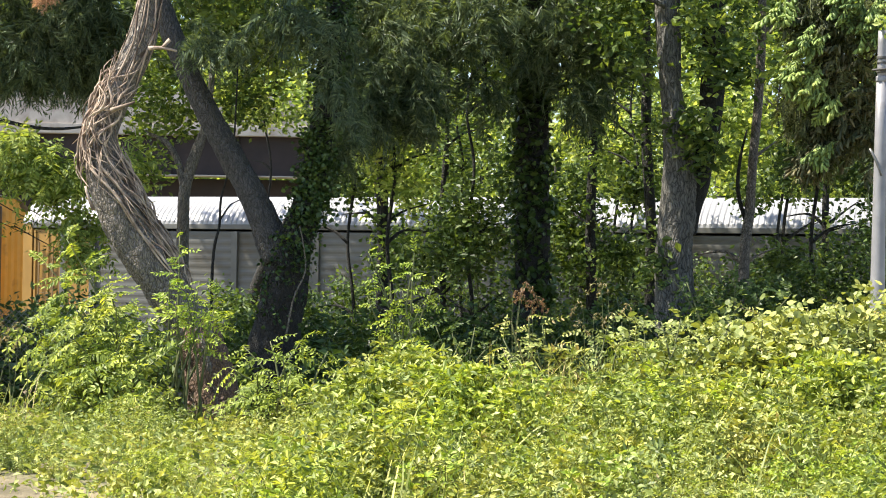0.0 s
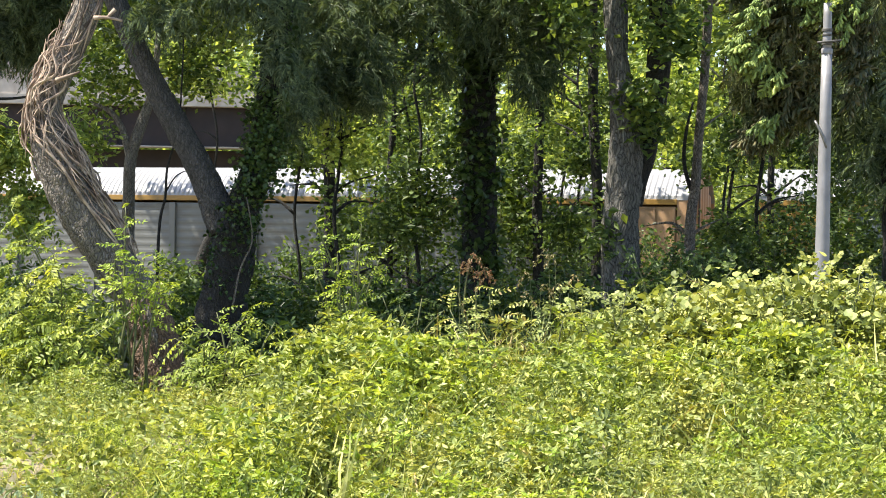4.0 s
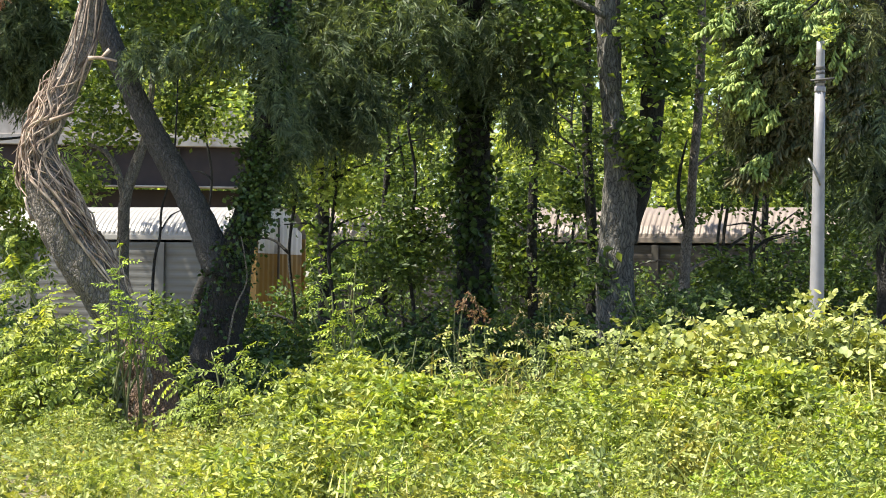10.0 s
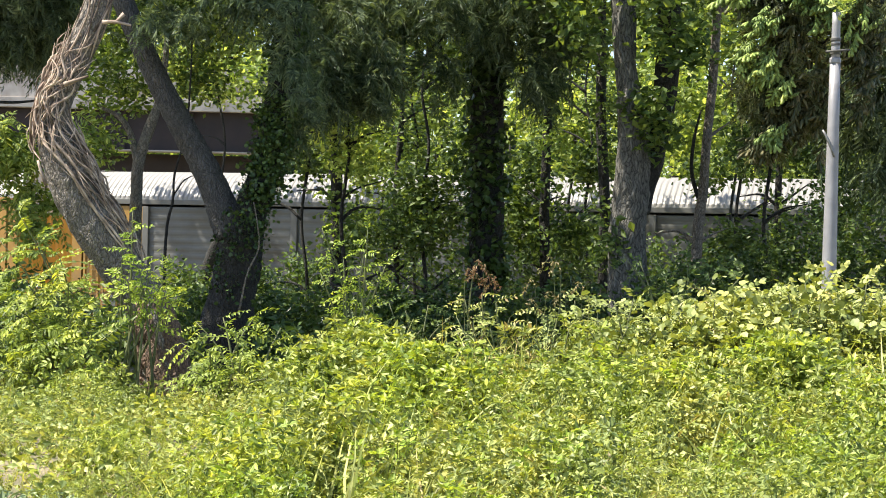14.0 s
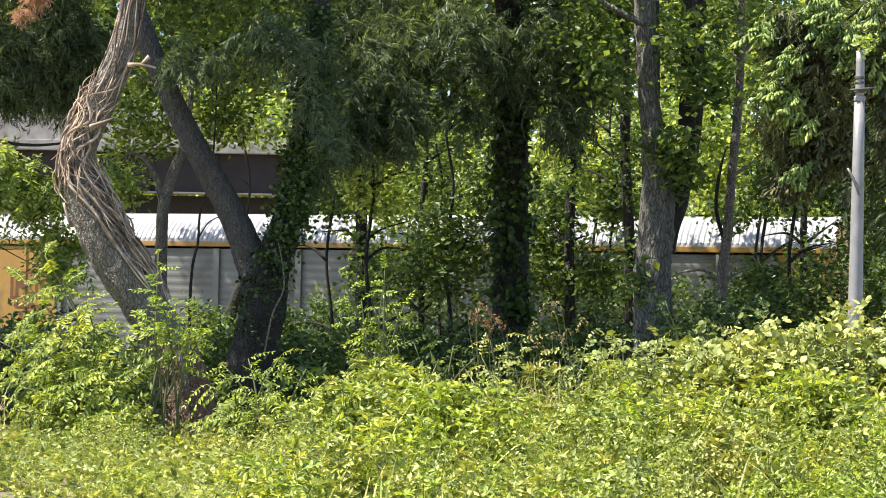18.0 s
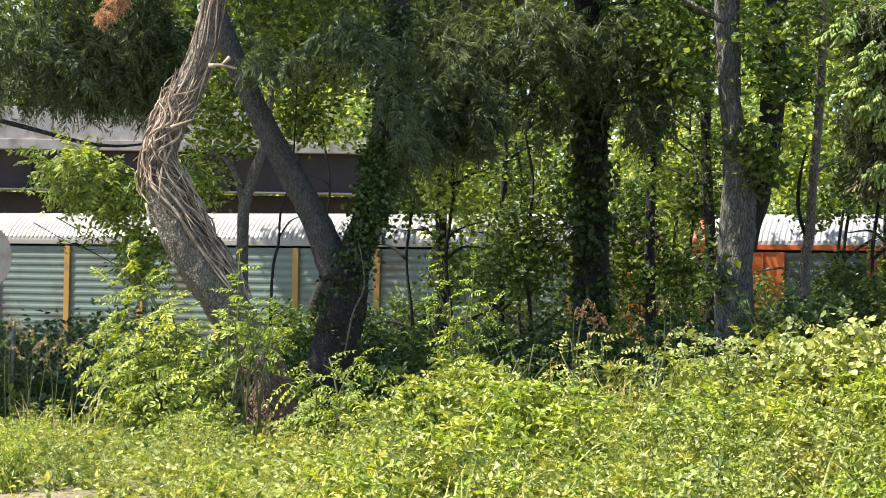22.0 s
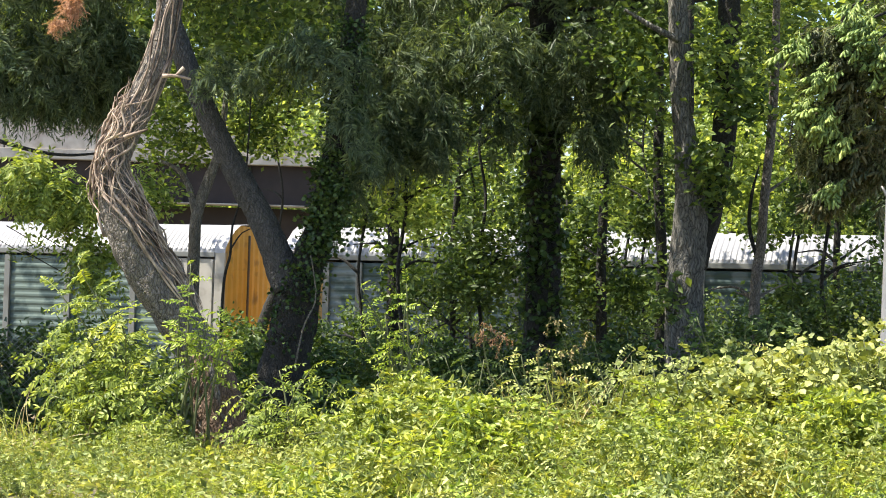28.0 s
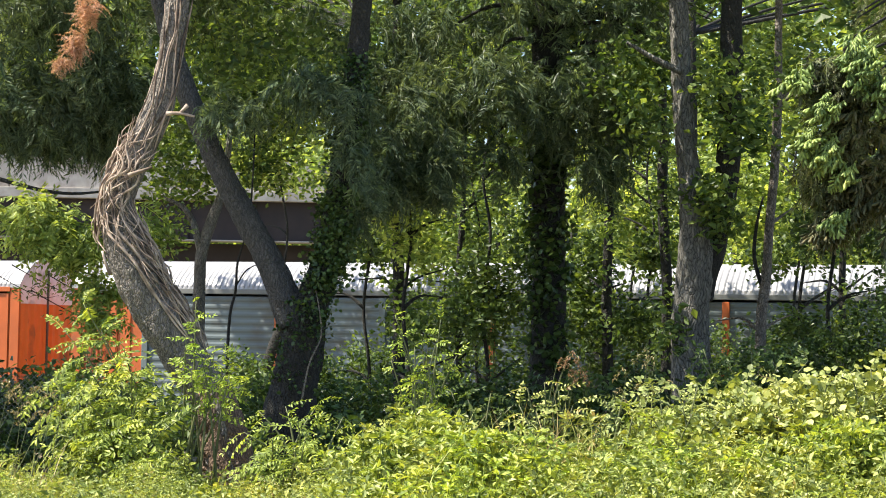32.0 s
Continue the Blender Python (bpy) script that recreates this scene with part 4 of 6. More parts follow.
def ivy_tree():
    g = np.random.default_rng(12)
    d = 22.0
    base = on_ground(spot(478, 720, d))
    t = tree("forked_ivy_tree", base, "forked dark trunk with one bare leaning stem and one ivy-covered stem")
    stem = [base] + path(d, (480, 640), (492, 570), (505, 500), (508, 440))
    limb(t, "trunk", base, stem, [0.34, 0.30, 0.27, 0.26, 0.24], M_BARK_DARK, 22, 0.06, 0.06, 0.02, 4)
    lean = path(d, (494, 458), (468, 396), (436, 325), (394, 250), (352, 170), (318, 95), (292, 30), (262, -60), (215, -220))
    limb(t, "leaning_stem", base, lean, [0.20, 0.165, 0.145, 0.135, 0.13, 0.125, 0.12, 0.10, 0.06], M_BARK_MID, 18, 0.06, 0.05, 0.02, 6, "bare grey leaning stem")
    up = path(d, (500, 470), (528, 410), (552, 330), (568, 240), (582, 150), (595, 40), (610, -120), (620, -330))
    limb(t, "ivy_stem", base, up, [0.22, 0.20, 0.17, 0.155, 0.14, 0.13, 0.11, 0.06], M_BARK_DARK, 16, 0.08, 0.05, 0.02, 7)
    ivy = [blob(u, v, d - 0.1, w, h, w / LONG * d, s) for u, v, w, h, s in ((545, 370, 34, 60, 1.2), (565, 260, 32, 70, 1.2), (582, 140, 34, 70, 1.0), (595, 30, 34, 60, 0.9), (515, 450, 44, 50, 1.0), (495, 530, 44, 60, 0.7), (560, 330, 44, 60, 0.8))]
    foliage(t, "ivy", base, ivy, 900, 8, 0.06, 0.05, ROUND, M_IVY_SHADE, g, label="dark glossy ivy leaves")
    boughs(t, "hanging_spray", base, [blob(600, 90, d + 0.3, 40, 90, 0.4, 1.0), blob(622, 200, d + 0.2, 34, 80, 0.3, 0.9), blob(596, 280, d + 0.2, 26, 50, 0.25, 0.5), blob(390, 75, d - 0.5, 75, 55, 0.5, 1.3), blob(505, 35, d - 0.5, 80, 62, 0.5, 1.3), blob(578, 60, d - 0.6, 45, 70, 0.3, 0.9), blob(596, 160, d - 0.5, 32, 60, 0.25, 0.6)], 430, 0.34, M_FIR, g, 1.0, "dark hanging sprays of green")
    v, f = tube(local(base, path(d - 0.35, (505, 600), (512, 560), (522, 520), (540, 480), (536, 430), (530, 400))), [0.011, 0.011, 0.01, 0.009, 0.008, 0.006], 6, 0.08, 0.1, 0, 9)
    put("ivy_vine", raw("ivy_vine", v, f, M_BARK_PALE, True), t)
    foliage(t, "crown", base, [(spot(600, -420, d + 1), (3.2, 2.6, 1.4), 1.0), (spot(420, -20, d + 2.2), (1.5, 1.2, 0.7), 0.55), (spot(300, -330, d + 2), (2.4, 2.2, 1.0), 0.7)], 480, 9, 0.17, 0.12, LEAF2, M_TREE, g)
    overhead(t, base, (-1.5, 24.3, 8.0), (4.2, 2.8, 1.4), 380, g)
    overhead(t, base, (-5.7, 22.2, 7.8), (1.8, 1.1, 1.0), 320, g)
    return t


def straight_tree(name, label, d, pts, radii, mat, sides, seed, twigs=0, category="tree", group=""):
    base = on_ground(spot(pts[0][0], pts[0][1], d))
    t = tree(name, base, label, category, group)
    limb(t, "trunk", base, [base] + path(d, *pts[1:]), radii, mat, sides, 0.09, 0.05, 0.02, seed)
    g = np.random.default_rng(seed)
    for k in range(twigs):
        i = g.integers(1, len(pts) - 1)
        u, v = pts[i]
        s = g.choice([-1, 1])
        w = g.uniform(30, 90)
        limb(t, "branch", base, path(d, (u, v), (u + s * w * 0.4, v - w * 0.3, 0.1), (u + s * w, v - w * g.uniform(0.2, 0.9), 0.3)), [0.035, 0.022, 0.008], mat, 6, 0.1, 0.08, 0, seed + k)
    return t, base, g


def big_conifer():
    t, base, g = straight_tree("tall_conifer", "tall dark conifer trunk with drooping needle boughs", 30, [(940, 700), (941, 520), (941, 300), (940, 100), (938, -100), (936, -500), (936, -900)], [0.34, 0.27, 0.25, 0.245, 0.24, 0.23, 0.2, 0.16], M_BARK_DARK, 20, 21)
    d = 30
    masses = [blob(640, 30, d, 90, 70, 1.2), blob(740, 50, d - 1, 100, 80, 1.4, 1.2), blob(860, 30, d - 1.2, 100, 80, 1.2, 1.2), blob(1010, 30, d - 0.8, 100, 90, 1.4, 1.2), blob(1080, 90, d, 60, 60, 1.0)]
    masses += [              blob(700, -70, d, 140, 90, 1.8, 1.3), blob(900, -100, d, 170, 80, 2.0, 1.3), blob(1080, -90, d, 140, 90, 2.0, 1.2), blob(960, 110, d - 0.6, 60, 50, 0.9, 0.5), blob(620, 150, d, 40, 50, 0.7, 0.35), blob(860, 170, d - 0.8, 60, 50, 0.8, 0.3), blob(1010, 170, d - 0.8, 60, 60, 0.8, 0.3), blob(720, 150, d - 0.6, 60, 50, 0.8, 0.5), blob(1050, 180, d - 0.4, 40, 50, 0.7, 0.3),
              blob(900, -330, d, 300, 140, 2.8, 1.5), blob(700, -300, d, 200, 120, 2.4, 0.8),
              blob(655, 190, d - 2, 55, 65, 0.9, 0.8), blob(735, 185, d - 1.6, 60, 75, 0.9, 0.8), blob(690, 100, d - 2, 80, 60, 0.9, 0.6)]
    boughs(t, "needle_crown", base, masses, 3200, 0.46, M_FIR, g, 0.9)
    overhead(t, base, (1.4, 34.0, 9.5), (5.0, 6.5, 2.0), 380, g)
    overhead(t, base, (-2.2, 22.6, 7.6), (2.4, 3.2, 1.3), 380, g)
    foliage(t, "trunk_ivy", base, [blob(941, v, d - 0.05, 35, 70, 0.32, 1.0) for v in (60, 170, 280, 390, 490)], 640, 8, 0.07, 0.11, ROUND, M_IVY_SHADE, g, label="dark ivy on the trunk")
    for k in range(16):
        v0 = g.uniform(-260, 190)
        s = g.choice([-1, 1])
        w = g.uniform(120, 300)
        limb(t, "branch", base, path(d, (940, v0), (940 + s * w * 0.5, v0 - 10, g.uniform(-0.6, 0.3)), (940 + s * w, v0 + 50, g.uniform(-1.2, 0.4))), [0.045, 0.03, 0.01], M_BARK_DARK, 6, 0.15, 0.05, 0, 40 + k)
    return t


def twin_tree():
    d = 27
    base = on_ground(spot(1195, 720, d))
    g = np.random.default_rng(31)
    t = tree("twin_stem_tree", base, "grey furrowed trunk forking into two upright stems")
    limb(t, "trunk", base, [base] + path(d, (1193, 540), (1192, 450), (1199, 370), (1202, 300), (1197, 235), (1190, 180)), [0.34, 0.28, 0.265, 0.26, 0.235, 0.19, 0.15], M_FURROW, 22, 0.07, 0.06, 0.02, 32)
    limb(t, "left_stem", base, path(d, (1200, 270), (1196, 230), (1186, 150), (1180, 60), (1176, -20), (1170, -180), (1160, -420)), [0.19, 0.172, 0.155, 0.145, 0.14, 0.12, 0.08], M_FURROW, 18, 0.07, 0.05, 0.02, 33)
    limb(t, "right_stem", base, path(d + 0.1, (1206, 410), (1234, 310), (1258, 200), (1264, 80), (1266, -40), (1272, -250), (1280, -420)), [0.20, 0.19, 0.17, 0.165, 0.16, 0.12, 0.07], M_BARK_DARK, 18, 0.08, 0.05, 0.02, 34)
    limb(t, "branch", base, path(d - 0.2, (1180, 10), (1130, -15), (1080, -45)), [0.05, 0.04, 0.02], M_FURROW, 8, 0.1, 0.06, 0, 35)
    foliage(t, "leaf_tuft", base, [blob(1225, 230, d - 0.4, 34, 40, 0.3, 1), blob(1165, 470, d - 0.2, 14, 50, 0.2, 0.4), blob(1105, 90, d - 0.4, 50, 70, 0.6, 1.0), blob(1250, 265, d - 0.4, 34, 34, 0.3, 0.7), blob(1290, 110, d - 0.6, 70, 50, 0.5, 1.2), blob(1250, 30, d - 0.6, 40, 40, 0.4, 0.6)], 190, 8, 0.11, 0.15, LEAF2, M_TREE, g)
    foliage(t, "crown", base, [(spot(1170, -330, d), (3.0, 2.6, 1.6), 1.0), (spot(1300, -300, d + 1), (3.0, 2.6, 1.6), 1.0), blob(1290, 30, d + 0.6, 120, 70, 1.2, 0.6), blob(1100, 10, d + 0.8, 80, 70, 0.6, 0.5)], 640, 9, 0.17, 0.13, LEAF2, M_TREE, g)
    overhead(t, base, (4.2, 29.0, 8.5), (4.5, 5.0, 1.8), 320, g)
    return t


def right_spruce():
    d = 24.5
    t, base, g = straight_tree("drooping_spruce", "spruce with drooping boughs, the sun on them coloured in", d, [(1700, 760), (1695, 500), (1690, 200), (1690, -100), (1690, -500), (1690, -900)], [0.30, 0.25, 0.23, 0.21, 0.19, 0.15, 0.1], M_BARK_DARK, 16, 51)
    # Sunlit tips and shaded crown are set apart by needle colour.
    lit = [blob(1480, 60, d - 1.2, 80, 70, 0.8, 1.2), blob(1450, 150, d - 1.3, 60, 70, 0.6, 1.0), blob(1500, 220, d - 1.0, 55, 60, 0.6, 0.7), blob(1570, 40, d - 1.2, 60, 70, 0.6, 0.6), blob(1450, 270, d - 1, 34, 50, 0.4, 0.5), blob(1410, 200, d - 1, 26, 50, 0.4, 0.4), blob(1620, 0, d - 1, 100, 110, 1.2, 1.4), blob(1440, 30, d - 1.4, 50, 60, 0.5, 0.7), blob(1590, -120, d - 0.6, 130, 80, 1.6, 1.2)]
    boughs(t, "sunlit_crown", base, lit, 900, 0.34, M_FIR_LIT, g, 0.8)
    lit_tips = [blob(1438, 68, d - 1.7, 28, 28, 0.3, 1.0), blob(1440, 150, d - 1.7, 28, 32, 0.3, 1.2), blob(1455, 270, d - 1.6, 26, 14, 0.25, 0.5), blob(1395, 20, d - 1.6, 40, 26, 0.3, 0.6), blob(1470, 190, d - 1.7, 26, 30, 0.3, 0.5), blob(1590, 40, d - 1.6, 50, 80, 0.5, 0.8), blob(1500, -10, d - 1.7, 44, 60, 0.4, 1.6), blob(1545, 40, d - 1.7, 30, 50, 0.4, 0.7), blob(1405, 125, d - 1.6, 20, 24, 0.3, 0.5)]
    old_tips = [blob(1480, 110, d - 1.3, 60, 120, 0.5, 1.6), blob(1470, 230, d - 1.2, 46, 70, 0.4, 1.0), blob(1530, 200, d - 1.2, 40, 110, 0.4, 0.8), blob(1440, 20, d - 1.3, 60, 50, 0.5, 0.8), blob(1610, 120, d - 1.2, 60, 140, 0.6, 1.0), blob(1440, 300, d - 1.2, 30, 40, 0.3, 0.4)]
    for name, blobs, m, mat, label in (("bough_tip", lit_tips, 66, M_FIR_TIP, "blunt drooping bough tips, coloured pale for sunlight"), ("old_bough", old_tips, 150, M_FIR_OLD, "dull olive-brown hanging shoots")):
        vs = []
        for k in range(4):
            q, _ = in_blobs(blobs, m, g, 0.3)
            ax = np.tile((-0.8, -0.5, -0.3), (m, 1)) + g.normal(0, 0.35, (m, 3))
            tv, tf = fingers(g)
            vs.append(scatter(tv, tf, q - np.array(tuple(base)), frames_from(ax, np.tile((0.0, 0.0, 1.0), (m, 1)) + g.normal(0, 0.2, (m, 3))), g.uniform(0.13, 0.27, m)))
        v, f = joined(*vs)
        put(name, raw(name, v, f, mat, True), t, label=label)["kind"] = "stuff"
    dark = [blob(1640, 160, d, 90, 140, 1.0, 1.0), blob(1560, 200, d + 0.4, 60, 120, 0.8, 0.7), blob(1690, 300, d, 100, 120, 1.2, 0.8), blob(1690, -300, d, 200, 160, 2.2, 1.0)]
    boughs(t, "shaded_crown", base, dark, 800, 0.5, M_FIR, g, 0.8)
    overhead(t, base, (9.0, 31.0, 8.5), (4.0, 6.0, 1.8), 600, g)
    for k in range(9):
        v0 = g.uniform(-150, 150)
        limb(t, "branch", base, path(d, (1690, v0), (1600, v0 - 10, -0.8), (1470 + g.uniform(-30, 60), v0 + 50, -1.2)), [0.045, 0.03, 0.01], M_BARK_DARK, 6, 0.15, 0.05, 0, 60 + k)
    return t


def left_conifer():
    d = 25.0
    t, base, g = straight_tree("left_conifer", "dark conifer with dense hanging boughs", d, [(-240, 760), (-238, 500), (-235, 200), (-235, -100), (-235, -500), (-235, -800)], [0.30, 0.25, 0.23, 0.21, 0.19, 0.15, 0.1], M_BARK_DARK, 16, 71)
    masses = [blob(40, 60, d, 110, 80, 1.0, 1.3), blob(130, 100, d + 0.3, 80, 60, 0.9, 1.0), blob(40, 110, d, 90, 50, 0.8, 0.8), blob(160, 30, d, 90, 80, 1.0, 1.0), blob(-80, 50, d, 120, 110, 1.4, 1.0), blob(60, -90, d, 180, 90, 1.8, 1.4), blob(300, -120, d + 1.5, 160, 80, 1.6, 1.0), blob(430, 10, d + 3, 110, 80, 1.2, 1.3), blob(500, -60, d + 3, 100, 80, 1.2, 0.8), blob(0, -320, d, 260, 150, 2.4, 1.0)]
    boughs(t, "needle_crown", base, masses, 2600, 0.46, M_FIR, g, 0.9)
    overhead(t, base, (-6.5, 31.0, 8.5), (4.5, 5.0, 1.8), 560, g)
    overhead(t, base, (-9.7, 21.6, 7.8), (3.0, 1.4, 1.1), 560, g)
    limb(t, "branch", base, path(d - 0.6, (-235, 150), (-60, 196), (40, 222), (110, 228), (190, 218)), [0.035, 0.03, 0.024, 0.017, 0.008], M_BARK_DARK, 8, 0.1, 0.06, 0, 73)
    kinds = [pinnate(g, 8, 0.24, dr, OVAL) for dr in (0.3, 0.5, 0.8)]
    p, _ = in_blobs([blob(50, 275, d - 1.3, 80, 40, 0.6, 1.0), blob(115, 310, d - 1.3, 50, 34, 0.5, 1.0), blob(150, 410, d - 1.2, 26, 70, 0.3, 0.7), blob(225, 300, d - 1.0, 30, 60, 0.4, 0.5), blob(20, 250, d - 1.2, 60, 26, 0.5, 0.4)], 430, g, 0.3)
    ax = directions(430, g, -0.35) + (-0.2, -0.2, 0)
    turn = frames_from(ax, np.tile((0.0, -0.3, 1.0), (430, 1)) + g.normal(0, 0.3, (430, 3)))
    sc = g.uniform(0.28, 0.5, 430)
    v, f = joined(*[scatter(tv, tf, p[k::3] - np.array(tuple(base)), turn[k::3], sc[k::3]) for k, (tv, tf) in enumerate(kinds)])
    put("feather_leaves", raw("feather_leaves", v, f, M_FEATHER), t, label="soft light green feather-shaped leaves")["kind"] = "stuff"
    hanging_twigs(t, base, d - 0.5, g)
    return t


def hanging_twigs(t, base, d, g):
    for u, v in ((60, 395), (120, 410), (20, 405), (95, 440)):
        limb(t, "twig", base, path(d, (u - 70, v - 40), (u - 20, v - 12), (u + 25, v + 8), (u + 55, v + 4)), [0.008, 0.006, 0.004, 0.002], M_BARK_DARK, 5, 0.08, 0.05, 0, int(u))
        foliage(t, "twig_leaves", base, [blob(u + 5, v, d, 42, 14, 0.15, 1.0)], 9, 4, 0.06, 0.10, LANCE, M_SHADE_TINT, g)


def slim_trees():
    s = straight_tree
    t, b, g = s("slim_tree", "slim grey tree forking above the train roof", 26, [(325, 700), (322, 480), (324, 390), (328, 330), (346, 270), (362, 225), (372, 160), (380, 60)], [0.10, 0.088, 0.08, 0.076, 0.074, 0.056, 0.045, 0.03, 0.015], M_BARK_PALE, 12, 81)
    limb(t, "side_stem", b, path(26, (327, 335), (312, 280), (292, 250), (262, 238)), [0.06, 0.045, 0.035, 0.014], M_BARK_PALE, 10, 0.1, 0.05, 0, 82)
    limb(t, "branch", b, path(26, (300, 262), (286, 245), (255, 232)), [0.02, 0.015, 0.008], M_BARK_PALE, 6, 0.1, 0.05, 0, 83)
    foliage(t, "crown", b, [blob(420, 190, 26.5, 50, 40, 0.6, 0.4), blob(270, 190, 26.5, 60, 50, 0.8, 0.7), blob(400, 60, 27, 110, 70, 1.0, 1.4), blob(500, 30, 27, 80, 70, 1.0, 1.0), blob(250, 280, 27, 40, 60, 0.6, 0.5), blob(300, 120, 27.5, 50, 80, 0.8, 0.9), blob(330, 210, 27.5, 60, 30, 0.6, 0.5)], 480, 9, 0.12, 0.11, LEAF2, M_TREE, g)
    # Sunlight on these tufts comes from the lighter leaf colour.
    foliage(t, "lit_leaves", b, [blob(370, -70, 27, 60, 50, 0.6, 1.0), blob(430, 170, 27, 70, 50, 0.6, 1.0), blob(480, 110, 27, 40, 40, 0.5, 0.5), blob(450, 40, 26.6, 90, 70, 0.8, 1.3)], 220, 9, 0.12, 0.10, LEAF2, M_SUN_TINT, g, label="bright leaves, their sunlight put into the colour")
    t, b, g = s("dark_sapling", "thin dark bare sapling beside the leaning stem", 23, [(372, 640), (376, 470), (388, 400), (391, 350), (410, 280), (418, 170), (420, 60)], [0.02, 0.019, 0.017, 0.015, 0.013, 0.011, 0.009, 0.005], M_BARK_DARK, 8, 84)
    limb(t, "branch", b, path(23, (388, 392), (408, 362), (432, 352)), [0.011, 0.008, 0.004], M_BARK_DARK, 6, 0.08, 0.05, 0, 85)
    for k, (u, top, d, r, lean, mat) in enumerate(((678, 120, 31, 0.10, -4, M_BARK_DARK), (1152, 150, 33, 0.09, -8, M_BARK_DARK), (1045, 130, 34, 0.085, 4, M_BARK_DARK), (1460, 250, 34, 0.06, 6, M_BARK_DARK), (780, 300, 36, 0.05, 10, M_BARK_DARK))):
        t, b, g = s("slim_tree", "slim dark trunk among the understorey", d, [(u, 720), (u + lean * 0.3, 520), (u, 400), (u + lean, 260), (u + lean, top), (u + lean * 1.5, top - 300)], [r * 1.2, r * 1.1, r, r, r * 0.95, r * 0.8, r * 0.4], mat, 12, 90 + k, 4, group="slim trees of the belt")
        foliage(t, "leaf_tuft", b, [blob(u + lean * 0.5, v, d - 0.1, 26 + 20 * g.uniform(), 45, 0.5, 1.0) for v in (470, 390, 300, 230, 160)], 90, 9, 0.10, 0.12, LEAF2, M_SHADE_TINT if k % 2 else M_TREE, g)
    t, b, g = s("slim_tree", "slim pale-stemmed tree leaning slightly", 28, [(1313, 700), (1316, 470), (1326, 380), (1333, 280), (1342, 180), (1348, 60), (1352, -150)], [0.09, 0.08, 0.075, 0.07, 0.065, 0.06, 0.05, 0.03], M_BARK, 12, 97, 5)
    limb(t, "side_stem", b, path(28, (1322, 400), (1306, 340), (1310, 280), (1322, 230)), [0.035, 0.03, 0.025, 0.012], M_BARK_DARK, 8, 0.1, 0.05, 0, 98)


def belt_foliage():
    """Young trees that fill the belt behind the trunks; leaf colour makes them sunlit or shaded."""
    spec = []

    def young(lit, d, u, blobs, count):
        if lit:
            spec.append(("young_tree_sun_tint", "young tree with bright yellow-green leaves behind the trunks", d, u, blobs, M_SUN_TINT, count))
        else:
            spec.append(("young_tree_shade_tint", "leafy young tree, leaf colour darkened for shade", d, u, blobs, M_SHADE_TINT, count))
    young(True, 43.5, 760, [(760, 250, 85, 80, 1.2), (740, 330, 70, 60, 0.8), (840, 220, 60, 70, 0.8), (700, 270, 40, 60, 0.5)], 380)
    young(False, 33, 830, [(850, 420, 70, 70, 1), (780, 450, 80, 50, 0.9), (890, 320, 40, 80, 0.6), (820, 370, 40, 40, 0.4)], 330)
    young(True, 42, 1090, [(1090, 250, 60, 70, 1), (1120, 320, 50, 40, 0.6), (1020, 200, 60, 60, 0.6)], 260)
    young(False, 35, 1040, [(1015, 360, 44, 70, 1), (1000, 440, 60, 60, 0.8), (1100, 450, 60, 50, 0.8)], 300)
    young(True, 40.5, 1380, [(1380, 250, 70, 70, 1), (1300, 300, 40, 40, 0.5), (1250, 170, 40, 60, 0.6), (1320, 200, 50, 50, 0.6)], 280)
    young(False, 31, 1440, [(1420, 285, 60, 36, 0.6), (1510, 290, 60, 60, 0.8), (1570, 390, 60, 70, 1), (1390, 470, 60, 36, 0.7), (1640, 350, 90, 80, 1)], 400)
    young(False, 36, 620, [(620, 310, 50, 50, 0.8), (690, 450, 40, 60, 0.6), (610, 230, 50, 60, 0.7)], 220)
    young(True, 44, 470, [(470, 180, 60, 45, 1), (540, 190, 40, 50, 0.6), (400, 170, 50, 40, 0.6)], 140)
    spec.append(("young_tree_sun_tint", "young tree with bright yellow-green leaves behind the trunks", 30, 690, [(655, 240, 40, 60, 1), (700, 310, 45, 60, 1), (720, 220, 40, 40, 0.6)], M_SUN_TINT, 130))
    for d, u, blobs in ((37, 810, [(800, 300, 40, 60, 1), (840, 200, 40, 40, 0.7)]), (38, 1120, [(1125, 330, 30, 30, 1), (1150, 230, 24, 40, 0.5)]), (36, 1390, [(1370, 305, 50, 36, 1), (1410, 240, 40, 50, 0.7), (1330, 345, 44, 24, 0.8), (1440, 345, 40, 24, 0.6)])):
        spec.append(("young_tree_shade_tint", "leafy young tree, leaf colour darkened for shade", d, u, blobs, M_SHADE_TINT, 100))
    for k, (name, label, d, u, blobs, mat, count) in enumerate(spec):
        t, b, g = straight_tree(name, label, d, [(u, 700), (u + 6, 560), (u - 5, 430), (u + 9, 300), (u - 4, 200), (u + 6, 120)], [0.036, 0.034, 0.031, 0.028, 0.023, 0.017, 0.008], M_BARK_DARK, 8, 120 + k, 6)
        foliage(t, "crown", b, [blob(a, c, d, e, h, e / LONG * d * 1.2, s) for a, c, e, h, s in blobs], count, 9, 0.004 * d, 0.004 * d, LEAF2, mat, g)


